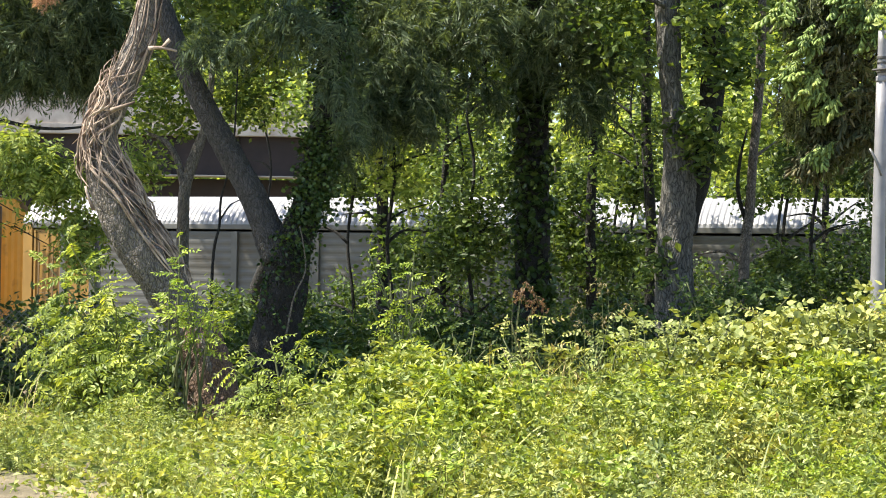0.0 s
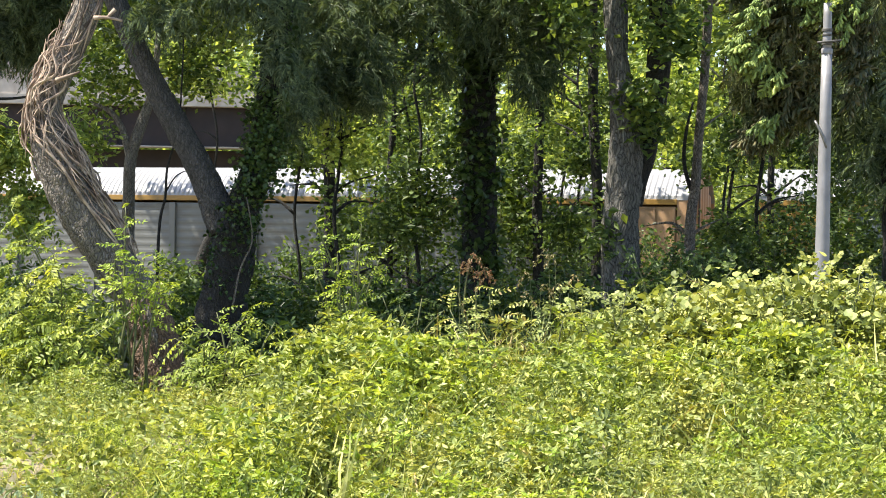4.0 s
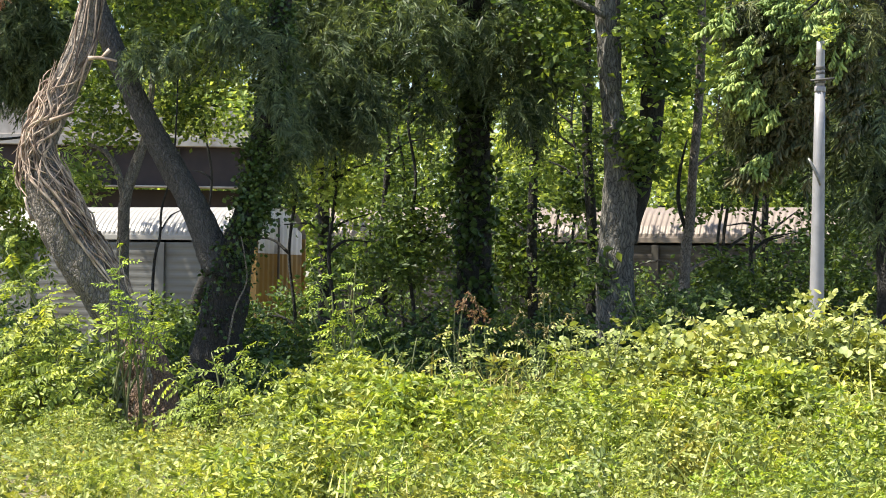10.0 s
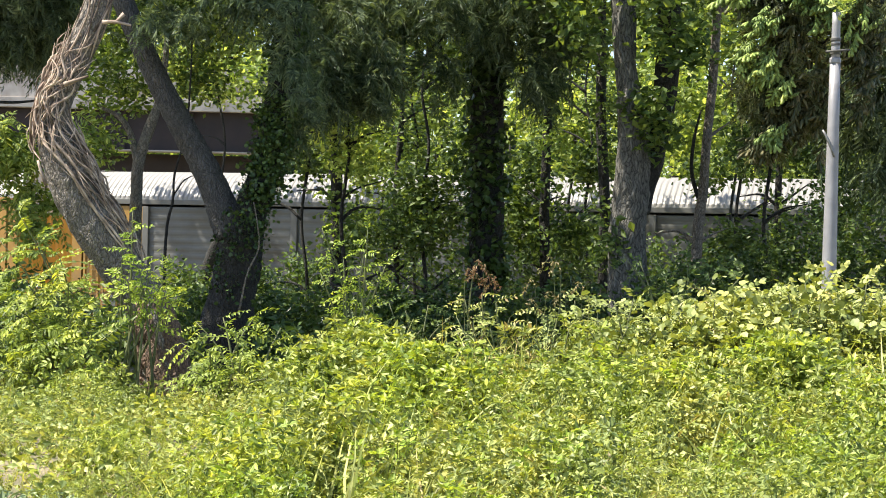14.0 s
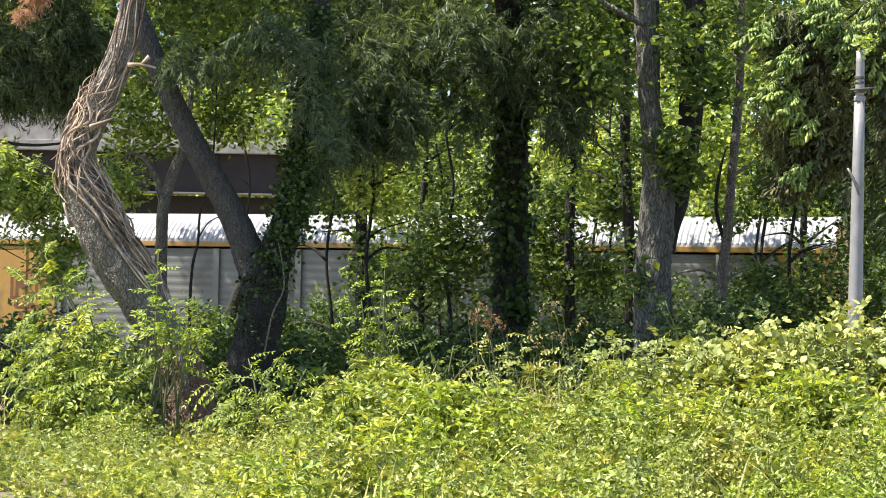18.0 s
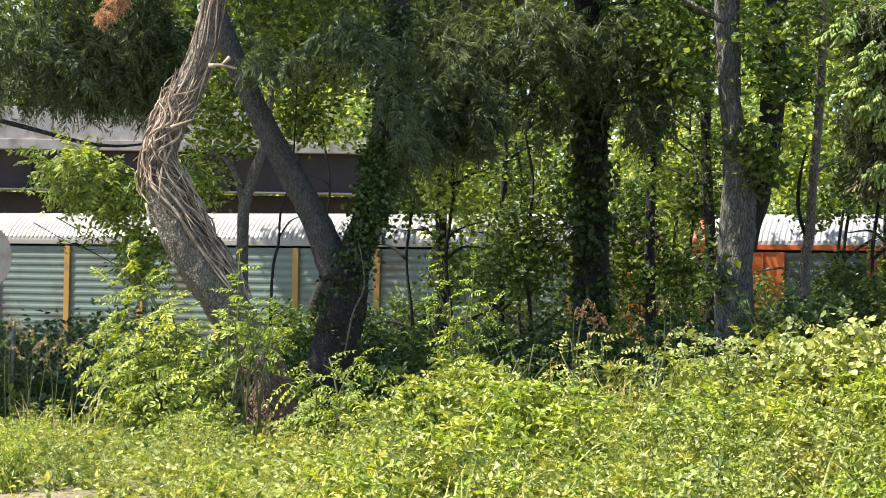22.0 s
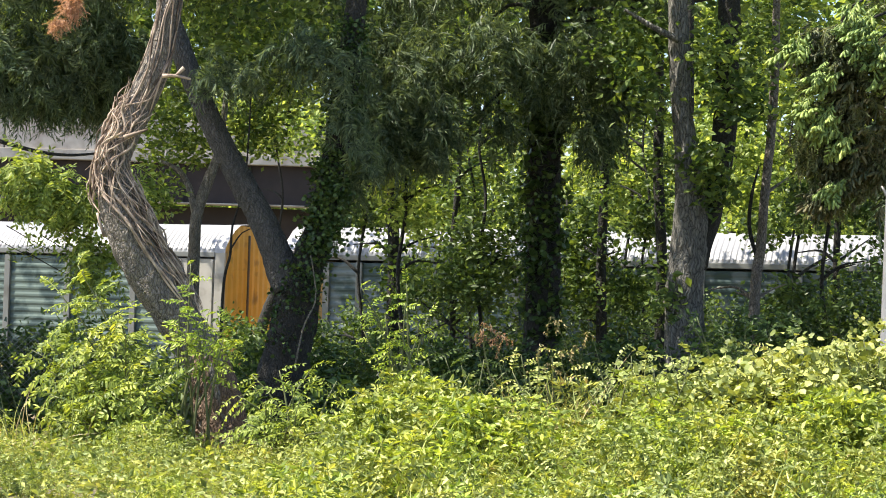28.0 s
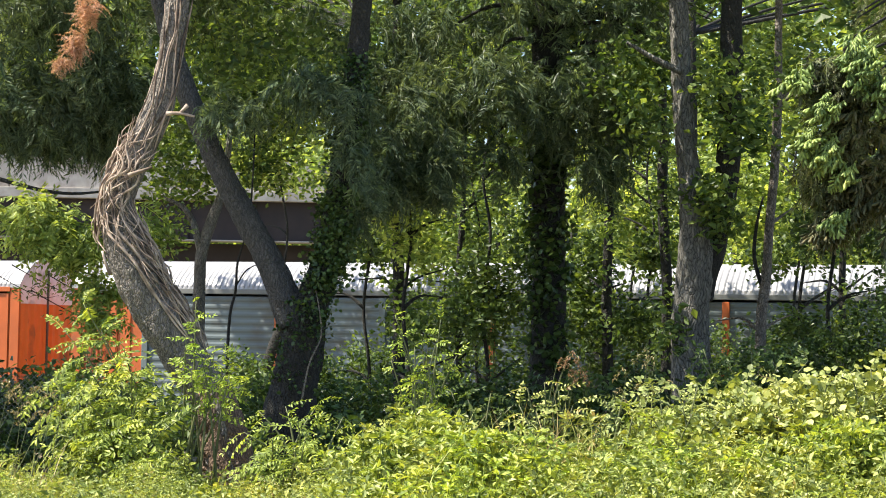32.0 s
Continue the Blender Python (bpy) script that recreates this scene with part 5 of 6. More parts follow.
def shade_trees():
    """Three tall trees added on the bank behind the big trunks; their high crowns shade the near side of the cars."""
    spec = ((430, 43.5, 185, (-10.3, -8.7, -7.1, -5.5, -3.9), (9.6, 10.5), 150), (941, 43.0, 0, (-1.5, 0.2, 1.8, 3.2), (8.6, 9.5), 151), (1196, 41.0, 0, (4.6, 6.2, 7.8, 9.4, 11.0, 12.6), (8.6, 9.5), 152))
    for u, d, lean, xs, zs, seed in spec:
        t, b, g = straight_tree("shade_tree", "tall slim tree added on the bank, its high crown shading the cars", d, [(u, 700), (u + 0.1 * lean, 520), (u + 1 + 0.7 * lean, 300), (u + lean, 80), (u + lean, -120), (u + lean, -330)], [0.14, 0.13, 0.12, 0.11, 0.10, 0.08, 0.03], M_BARK_DARK, 12, seed)
        foliage(t, "crown", b, [((x, 45.5 - 0.364 * x, z), (1.3, 0.6, 0.8), 1.0) for x in xs for z in zs], 45 * len(xs), 9, 0.2, 0.26, LEAF2, M_TREE, g)
        for x in xs:
            limb(t, "branch", b, [spot(u + lean, -60, d), Vector(((x + spot(u + lean, 0, d).x) / 2, (45.5 - 0.364 * x + d) / 2, zs[0] + 0.4)), Vector((x, 45.5 - 0.364 * x, zs[1] + 0.1))], [0.05, 0.03, 0.01], M_BARK_DARK, 6, 0.3, 0.05, 0, seed)


def far_trees():
    g = np.random.default_rng(5)
    for k in range(20):
        u = -420 + k * 130 + g.uniform(-30, 30)
        d = g.uniform(96, 125)
        base = Vector((spot(u, 480, d).x, d, LOW))
        t = tree("far_tree", base, "sunlit leafy tree beyond the track", group="trees beyond the track")
        h = g.uniform(23, 28)
        v, f = tube([(0, 0, 0), (0.1, 0, h * 0.4), (0.0, 0.1, h * 0.85)], [0.35, 0.25, 0.06], 8, 1.0, 0.05, 0, k)
        put("trunk", raw("trunk", v, f, M_BARK_DARK, True), t)
        blobs = [((g.uniform(-3, 3), g.uniform(-2, 2), z), (g.uniform(1.8, 3.2), 2.4, g.uniform(1.2, 2.0)), 1.0) for z in np.linspace(1.6, h, 17)]
        p, dd = clumps(blobs, 700, 10, g, 0.4)
        n = len(p)
        v, f = scatter(LEAF2[0], LEAF2[1], p, frames_from(directions(n, g, -0.1), directions(n, g, 1.0)), g.uniform(0.35, 0.7, n))
        put("crown", raw("crown", v, f, M_FAR), t)["kind"] = "stuff"
    n = 26000
    p = np.stack([g.uniform(-75, 75, n), g.uniform(150, 162, n), LOW + 46 * g.uniform(0, 1, n) ** 0.8], -1)
    v, f = scatter(LEAF2[0], LEAF2[1], p, frames_from(directions(n, g, -0.1), directions(n, g, 1.0)), g.uniform(0.9, 1.7, n))
    tagged(new("far_wood", raw("far_wood", v, f, M_FAR)), "distant green wood beyond the track", "wood", kind="stuff")
    for k in range(16):
        u = -420 + k * 170 + g.uniform(-30, 30)
        d = g.uniform(88, 93)
        base = Vector((spot(u, 480, d).x, d, LOW))
        t = thing("far_thicket", base, "dense green thicket beyond the track", "thicket", "thickets beyond the track")
        v, f = tube([(0, 0, 0), (0.1, 0, 2), (0.0, 0.1, 5)], [0.12, 0.09, 0.02], 6, 1.0, 0.05, 0, k)
        put("stem", raw("stem", v, f, M_BARK_DARK, True), t)
        blobs = [((g.uniform(-2.5, 2.5), g.uniform(-1, 1), z), (2.2, 1.6, 1.2), 1.0) for z in np.linspace(1.2, 9, 9)]
        p, dd = clumps(blobs, 330, 9, g, 0.3)
        n = len(p)
        v, f = scatter(LEAF2[0], LEAF2[1], p, frames_from(directions(n, g, -0.1), directions(n, g, 1.0)), g.uniform(0.25, 0.45, n))
        put("crown", raw("crown", v, f, M_FAR), t)["kind"] = "stuff"
    for k in range(14):
        u = -300 + k * 160
        d = 69.0 + 4 * (k % 2)
        base = Vector((spot(u, 480, d).x, d, LOW))
        if -400 < u < 620:
            continue
        t = tree("trackside_tree", base, "bright leafy trackside tree", group="trees beyond the track")
        v, f = tube([(0, 0, 0), (0.1, 0, 4), (0.0, 0.1, 8)], [0.2, 0.15, 0.04], 8, 1.0, 0.05, 0, k)
        put("trunk", raw("trunk", v, f, M_BARK_DARK, True), t)
        blobs = [((g.uniform(-2.4, 2.4), g.uniform(-1.4, 1.4), z), (g.uniform(1.4, 2.4), 1.6, g.uniform(0.9, 1.5)), 1.0) for z in np.linspace(1.5, 10, 9)]
        p, dd = clumps(blobs, 420, 9, g, 0.25)
        n = len(p)
        v, f = scatter(LEAF2[0], LEAF2[1], p, frames_from(directions(n, g, -0.1), directions(n, g, 1.0)), g.uniform(0.18, 0.34, n))
        put("crown", raw("crown", v, f, M_FAR), t)["kind"] = "stuff"


swayers = []


# ---- shrubs and weeds ----
def shrub(name, label, u, v_foot, d, blobs, count, per, size, mat, seed, shape=LEAF2, stems=7, spread=0.1, lift=0.7):
    base = on_ground(spot(u, v_foot, d))
    t = thing(name, base, label, "shrub", "understorey shrubs")
    g = np.random.default_rng(seed)
    for k in range(stems):
        c = blobs[k % len(blobs)]
        tip = c[0] + Vector((g.uniform(-0.6, 0.6) * c[1][0], g.uniform(-0.5, 0.5) * c[1][1], g.uniform(-0.2, 0.7) * c[1][2]))
        mid = (base + tip) / 2 + Vector((g.uniform(-0.1, 0.1), 0, 0.1))
        limb(t, "stem", base, [base + Vector((g.uniform(-0.15, 0.15), g.uniform(-0.1, 0.1), 0)), mid, tip], [0.02, 0.014, 0.005], M_STEM, 6, 0.15, 0.05, 0, seed + k)
    foliage(t, "leaves", base, blobs, count, per, spread, size, shape, mat, g, lift)
    return t


def fan_bush(name, label, u, v_foot, d, tips, mat, seed, leaf=0.34, pairs=8, per_stem=9, leaflet=0.27, start=0.25, shape=OVAL):
    """A shrub of arching shoots set with feather-shaped leaves."""
    base = on_ground(spot(u, v_foot, d))
    t = thing(name, base, label, "shrub")
    g = np.random.default_rng(seed)
    kinds = [pinnate(g, pairs, leaflet, dr, shape) for dr in (0.25, 0.45, 0.7)]
    pos, ax, sc = [], [], []
    for k, (tu, tw, dd) in enumerate(tips):
        tip = spot(tu, tw, d + dd)
        foot = base + Vector((g.uniform(-0.25, 0.25), g.uniform(-0.15, 0.15), 0))
        mid = foot.lerp(tip, 0.55) + Vector((0, 0, 0.12 * (tip - foot).length))
        pts = [foot, mid, tip]
        limb(t, "shoot", base, pts, [0.016, 0.011, 0.004], M_STEM, 6, 0.1, 0.05, 0, seed + k)
        line, _ = smooth_line([p - base for p in pts], [1, 1, 1], 0.05)
        n = len(line)
        for j in range(per_stem):
            s = start + (1 - start) * (j + g.uniform(0, 0.8)) / per_stem
            i = min(n - 2, int(s * (n - 1)))
            tg = line[i + 1] - line[i]
            tg = tg / np.linalg.norm(tg)
            side = g.normal(0, 1, 3) * (1, 0.8, 0.4)
            side = side - tg * np.dot(side, tg)
            side /= np.linalg.norm(side)
            pos.append(line[i])
            ax.append(tg * 0.5 + side + (0, 0, -0.1))
            sc.append(leaf * g.uniform(0.7, 1.2) * (1.0 - 0.35 * s))
        pos.append(line[-1])
        ax.append((line[-1] - line[-2]) * 15 + g.normal(0, 0.5, 3) + (0, -0.2, -0.15))
        sc.append(leaf * 0.6)
    ax = np.array(ax)
    turn = frames_from(ax, np.tile((-0.2, -0.55, 1.0), (len(ax), 1)) + g.normal(0, 0.3, (len(ax), 3)))
    pos, sc = np.array(pos), np.array(sc)
    v, f = joined(*[scatter(tv, tf, pos[k::3], turn[k::3], sc[k::3]) for k, (tv, tf) in enumerate(kinds)])
    put("leaves", raw("leaves", v, f, mat), t)["kind"] = "stuff"
    return t


def weed_plant(g, height, stems, leaves, leaf, shape=LEAF2, spread=0.34, tuft=0.5):
    """A branching weed: a few stems from one foot, each set round with leaves that crowd towards its tip."""
    pieces = []
    for k in range(stems):
        a0 = k * 6.283 / stems + g.normal(0, 0.5)
        out = spread * g.uniform(0.3, 1.0)
        top = height * g.uniform(0.5, 1.0)
        stem = [(0, 0, 0), (math.cos(a0) * out * 0.4, math.sin(a0) * out * 0.4, top * 0.5), (math.cos(a0) * out, math.sin(a0) * out, top)]
        pieces.append(tube(stem, [0.005, 0.004, 0.002], 3, height / 3))
        line, _ = smooth_line(stem, [1, 1, 1], height / 30)
        s = np.sort(1 - 0.85 * g.uniform(0, 1, leaves) ** (1 + tuft))
        pos = line[(s * (len(line) - 1)).astype(int)]
        ang = np.arange(leaves) * 2.4 + g.normal(0, 0.3, leaves)
        far = 0.02 + 0.10 * (1 - s) * g.uniform(0.2, 1, leaves)
        pos = pos + np.stack([np.cos(ang) * far, np.sin(ang) * far, 0.3 * far], -1)
        ax = np.stack([np.cos(ang), np.sin(ang), g.normal(-0.95, 0.5, leaves) + 1.4 * s ** 6], -1)
        no = np.tile((-0.1, -0.25, 0.9), (leaves, 1)) + g.normal(0, 0.5, (leaves, 3))
        pieces.append(scatter(shape[0], shape[1], pos, frames_from(ax, no), leaf * (1.25 - 0.6 * s) * g.uniform(0.7, 1.25, leaves)))
    return joined(*pieces)


def weed_height(x, y):
    """Height of the weeds: low on the near left, a bramble mound on the far right."""
    b = x / y * LONG + 784
    h = 0.54 + 0.06 * np.clip((y - 9) / 9, 0, 1)
    h = h + 0.22 * np.sin(x * 1.3 + y * 0.5) * np.sin(y * 0.9 + 1.0)
    h = h * np.where(b < 520, 0.68, 1.0) * np.clip((b - 40) / 400, 0.7, 1.0)
    h = h + 0.22 * np.exp(-((b - 740) / 170) ** 2) * np.clip((y - 13.5) / 2, 0, 1)
    h = h * (1 - 0.35 * np.exp(-((b - 960) / 80) ** 2) * np.clip((y - 13.5) / 2, 0, 1))
    h = h * (1 - 0.5 * np.clip((b - 300) / 60, 0, 1) * np.clip((590 - b) / 60, 0, 1) * np.clip((y - 12.5) / 2, 0, 1))
    return h + 0.45 * np.clip((b - 1150) / 300, 0, 1) * np.clip((y - 12) / 4, 0, 1)


def lot_weeds():
    g = np.random.default_rng(77)
    def places(n, y0, y1, wide=0.34):
        y = np.sqrt(g.uniform(y0 ** 2, y1 ** 2, n))
        x = g.uniform(-wide, wide, n) * y
        return x, y
    kinds = [(weed_plant(g, 1.0, 6, 30, 0.115, LEAF2, 0.5, 2.2), M_WEED), (weed_plant(g, 1.0, 5, 30, 0.095, OVAL, 0.5, 2.2), M_WEED), (weed_plant(g, 1.0, 7, 28, 0.085, LEAF2, 0.5, 1.6), M_WEED), (weed_plant(g, 1.0, 6, 30, 0.14, SLIM, 0.5, 1.4), M_GRASS),
             (weed_plant(g, 1.0, 6, 30, 0.11, OVAL, 0.5, 2.0), M_BUSH), (weed_plant(g, 1.0, 4, 30, 0.095, LEAF2, 0.4, 2.0), M_LIME), (weed_plant(g, 1.0, 5, 34, 0.13, SLIM, 0.4, 1.0), M_BUSH), (weed_plant(g, 1.0, 6, 28, 0.10, LEAF2, 0.5, 2.0), M_BRAMBLE)]
    x, y = places(4300, 8.4, 18.5)
    b = x / y * LONG + 784
    gap = np.array([noise.noise(Vector((a * 2.3, c * 1.6, 14.0))) for a, c in zip(x, y)])
    keep = ((b > 150 + 70 * np.sin(y * 3)) | (y > 14.4)) & (gap > -0.13)
    x, y = x[keep], y[keep]
    n = len(x)
    # each kind keeps to its own patches
    f1 = np.array([noise.noise(Vector((a * 1.1, b * 0.8, 0.0))) for a, b in zip(x, y)])
    f2 = np.array([noise.noise(Vector((a * 0.9, b * 0.7, 9.0))) for a, b in zip(x, y)])
    order = np.clip(((np.arctan2(f2, f1) + np.pi) / (2 * np.pi) * 8).astype(int), 0, 7)
    order = np.where(g.uniform(0, 1, n) < 0.25, g.integers(0, 8, n), order)
    dip = np.array([noise.noise(Vector((a * 1.7, b * 1.2, 4.0))) for a, b in zip(x, y)])
    for k, (tm, mat) in enumerate(kinds):
        pick = order == k
        px, py, m = x[pick], y[pick], int(pick.sum())
        h = weed_height(px, py) * np.where(g.uniform(0, 1, m) < 0.10, g.uniform(1.1, 1.35, m), g.uniform(0.6, 1.08, m)) * (1 + 1.5 * dip[pick])
        a = g.uniform(0, 6.28, m)
        c, s, o, e = np.cos(a), np.sin(a), np.zeros(m), np.ones(m)
        rot = np.stack([np.stack([c, -s, o], -1), np.stack([s, c, o], -1), np.stack([o, o, e], -1)], 1)
        v, f = scatter(tm[0], tm[1], np.stack([px, py, ground_z(px, py) - 0.02], -1), rot, np.clip(h, 0.2, np.minimum(1.5 * weed_height(px, py), 0.6 + 0.05 * (py - 8))))
        tagged(new("lot_weeds", raw("lot_weeds", v, f, mat)), "dense sunlit knee-high green weeds filling the lot", "weeds", kind="stuff")
    # low cover of small leaves on the near left
    n = 22000
    x = g.uniform(-0.36, 0.10, n)
    y = np.sqrt(g.uniform(7.0 ** 2, 19.0 ** 2, n))
    x = x * y
    bare = np.array([noise.noise(Vector((a * 0.9, b * 0.6, 2.0))) for a, b in zip(x, y)]) > 0.22
    b = x / y * LONG + 784
    keep = ~(bare & (y < 14)) & ((b > 130 + 70 * np.sin(y * 3)) | (y > 14.4) | (g.uniform(0, 1, n) < 0.2))
    x, y = x[keep], y[keep]
    n = len(x)
    v, f = scatter(LEAF4[0], LEAF4[1], np.stack([x, y, ground_z(x, y) + g.uniform(0.0, 0.26, n)], -1), frames_from(directions(n, g, 0.1), directions(n, g, 0.9)), g.uniform(0.04, 0.095, n))
    tagged(new("ground_cover", raw("ground_cover", v, f, M_WEED)), "low green ground cover of small leaves", "ground cover", kind="stuff")
    # grass between the weeds
    n = 7000
    x, y = places(n, 8.4, 19.5, 0.36)
    b = x / y * LONG + 784
    keep = (b > 150) | (y > 14.4) | (g.uniform(0, 1, n) < 0.2)
    x, y = x[keep], y[keep]
    n = len(x)
    bv, bf = blade(0.9, 0.026)
    ax = directions(n, g, 1.0, 0.55)
    v, f = scatter(bv, bf, np.stack([x, y, ground_z(x, y) - 0.02], -1), frames_from(ax, directions(n, g, 0.3)), weed_height(x, y) * g.uniform(0.5, 1.3, n))
    tagged(new("lot_grass", raw("lot_grass", v, f, M_GRASS)), "yellowing grass blades among the weeds", "grass", kind="stuff")


def bramble_mound():
    d = 17.6
    blobs = [blob(1180, 660, d, 90, 55, 0.9, 0.8), blob(1300, 640, d, 100, 60, 1.0, 1), blob(1420, 625, d, 110, 70, 1.0, 1.1), blob(1540, 610, d, 110, 75, 1.0, 1.1), blob(1660, 640, d, 120, 80, 1.0, 1.0)]
    shrub("bramble", "pale green bramble mound with broad leaves", 1420, 720, d, blobs, 950, 7, 0.078, M_BRAMBLE, 401, ROUND, 14, 0.12, 1.8)
    tips = [(1100, 590, 0), (1150, 575, 0), (1200, 570, 0), (1245, 580, 0.2), (1290, 560, 0), (1340, 570, 0), (1385, 552, 0.2), (1430, 545, 0), (1475, 538, 0), (1520, 540, 0.2), (1560, 530, 0), (1610, 540, 0), (1660, 545, 0.2), (1320, 600, -0.6), (1420, 590, -0.6), (1520, 580, -0.6), (1220, 610, -0.6)]
    swayers.append((fan_bush("bramble_shoots", "arching pale green bramble shoots above the mound", 1400, 740, d, tips, M_BRAMBLE, 430, 0.42, 5, 8, 0.22, 0.25, ROUND), 0.2))


def grass_clump(u, d, n, stalks, seed, red=M_SEED, name="dry_grass_clump", plume=1.0, tall=1.0):
    """Tall grass with drooping seed heads."""
    g = np.random.default_rng(seed)
    base = on_ground(spot(u, 720, d))
    t = thing(name, base, "tall grass with reddish drooping seed heads among the weeds", "grass", "dry grass clumps")
    bv, bf = blade(0.8, 0.018)
    p = np.stack([g.normal(0, 0.28, n), g.normal(0, 0.2, n), np.zeros(n)], -1)
    v, f = scatter(bv, bf, p, frames_from(directions(n, g, 1.6, 0.5), directions(n, g, 0.2)), tall * g.uniform(0.6, 1.15, n))
    put("grass_tuft", raw("grass_tuft", v, f, M_GRASS), t)["kind"] = "stuff"
    p = np.stack([g.normal(0, 0.34, n), g.normal(0, 0.2, n), np.zeros(n)], -1)
    v, f = scatter(blade(1.3, 0.016)[0], bf, p, frames_from(directions(n, g, 1.1, 0.6), directions(n, g, 0.2)), tall * g.uniform(0.6, 1.2, n))
    put("dry_tuft", raw("dry_tuft", v, f, M_STRAW), t, label="dry bleached grass blades")["kind"] = "stuff"
    for tu, tv in stalks:
        tip = spot(tu, tv, d) - base
        side = g.choice([-1, 1, -1]) if plume == 1.0 else g.choice([-1, -1, -1, 1])
        foot = Vector((tip.x * 0.6 + g.uniform(-0.1, 0.1), g.uniform(-0.1, 0.1), 0))
        droop = tip + Vector((side * 0.06, 0, 0.0)) * plume
        end = tip + Vector((side * 0.11, 0, -0.09)) * plume
        pts = [foot, foot.lerp(tip, 0.6) + Vector((-side * 0.03, 0, 0.02)), tip, droop, end]
        a = tube(pts, [0.004, 0.0035, 0.0025, 0.002, 0.0015], 4, 0.05)
        stalk = put("stalk", raw("stalk", a[0], a[1], M_STEM, True), t)
        line, _ = smooth_line(pts[1:], [1] * 4, 0.01)
        line = line[int(len(line) * 0.7):]
        m = int(42 * plume)
        q = line[g.integers(0, len(line), m)] + g.normal(0, 0.006, (m, 3))
        v, f = scatter(LEAF2[0] * (0.5, 1, 1), LEAF2[1], q, frames_from(directions(m, g, -0.9), directions(m, g, 0.5)), g.uniform(0.02, 0.045, m))
        put("seed_head", raw("seed_head", v, f, red if plume > 1 or g.uniform() < 0.6 else M_STRAW), stalk)["kind"] = "stuff"
    swayers.append((t, 1.0))
    return t


def chain_fence():
    y, x0, x1, h = 21.9, -8.5, -2.7, 1.05
    zb = float(ground_z(0, y))
    t = thing("chain_link_fence", (0, y, zb), "galvanised chain-link fence overgrown with vines", "fence")
    wires = []
    step = 0.071
    for s in (-1, 1):
        a = x0 - h
        while a < x1 + h:
            xa, xb = (a, a + h) if s > 0 else (a + h, a)
            za, zc = 0.0, h
            lo, hi = min(xa, xb), max(xa, xb)
            if lo >= x0 and hi <= x1:
                w = 0.0042
                v = np.array([(xa - w, 0, za), (xa + w, 0, za), (xa, -w * 1.6, za), (xb - w, 0, zc), (xb + w, 0, zc), (xb, -w * 1.6, zc)]) + (0, 0.004 * s, 0.03)
                wires.append((v, np.array([(0, 1, 4), (0, 4, 3), (1, 2, 5), (1, 5, 4), (2, 0, 3), (2, 3, 5)])))
            a += step
    v, f = joined(*wires)
    put("wire_mesh", raw("wire_mesh", v, f, M_WIRE), t)["kind"] = "stuff"
    for k in range(3):
        x = x0 + k * (x1 - x0) / 2
        a = tube([(x, 0.03, -0.1), (x, 0.03, 0.7), (x, 0.03, h + 0.06)], [0.024, 0.024, 0.024], 10, 0.4)
        put("post", raw("post", a[0], a[1], M_WIRE, True), t)


def round_sign(x, y, z):
    """The back of a round road sign on a post, behind the fence."""
    foot = float(ground_z(x, y))
    t = thing("round_sign", (x, y, foot), "faded tan round sign on a thin post behind the fence", "sign")
    bm = bmesh.new()
    bmesh.ops.create_cone(bm, cap_ends=True, segments=40, radius1=0.385, radius2=0.385, depth=0.006, matrix=Matrix.Translation((0, 0, z - foot)) @ Matrix.Rotation(-0.45, 4, 'Z') @ Matrix.Rotation(math.pi / 2, 4, 'X'))
    bmesh.ops.bevel(bm, geom=[e for e in bm.edges if len(e.link_faces) == 2 and e.calc_face_angle(0) > 1], offset=0.002, segments=1, affect='EDGES')
    part("plate", bm, M_SIGN, t)
    a = tube([(0, 0.03, -0.1), (0, 0.03, 0.8), (0, 0.03, z - foot + 0.25)], [0.022, 0.022, 0.022], 8, 0.6)
    put("post", raw("post", a[0], a[1], M_WIRE, True), t)


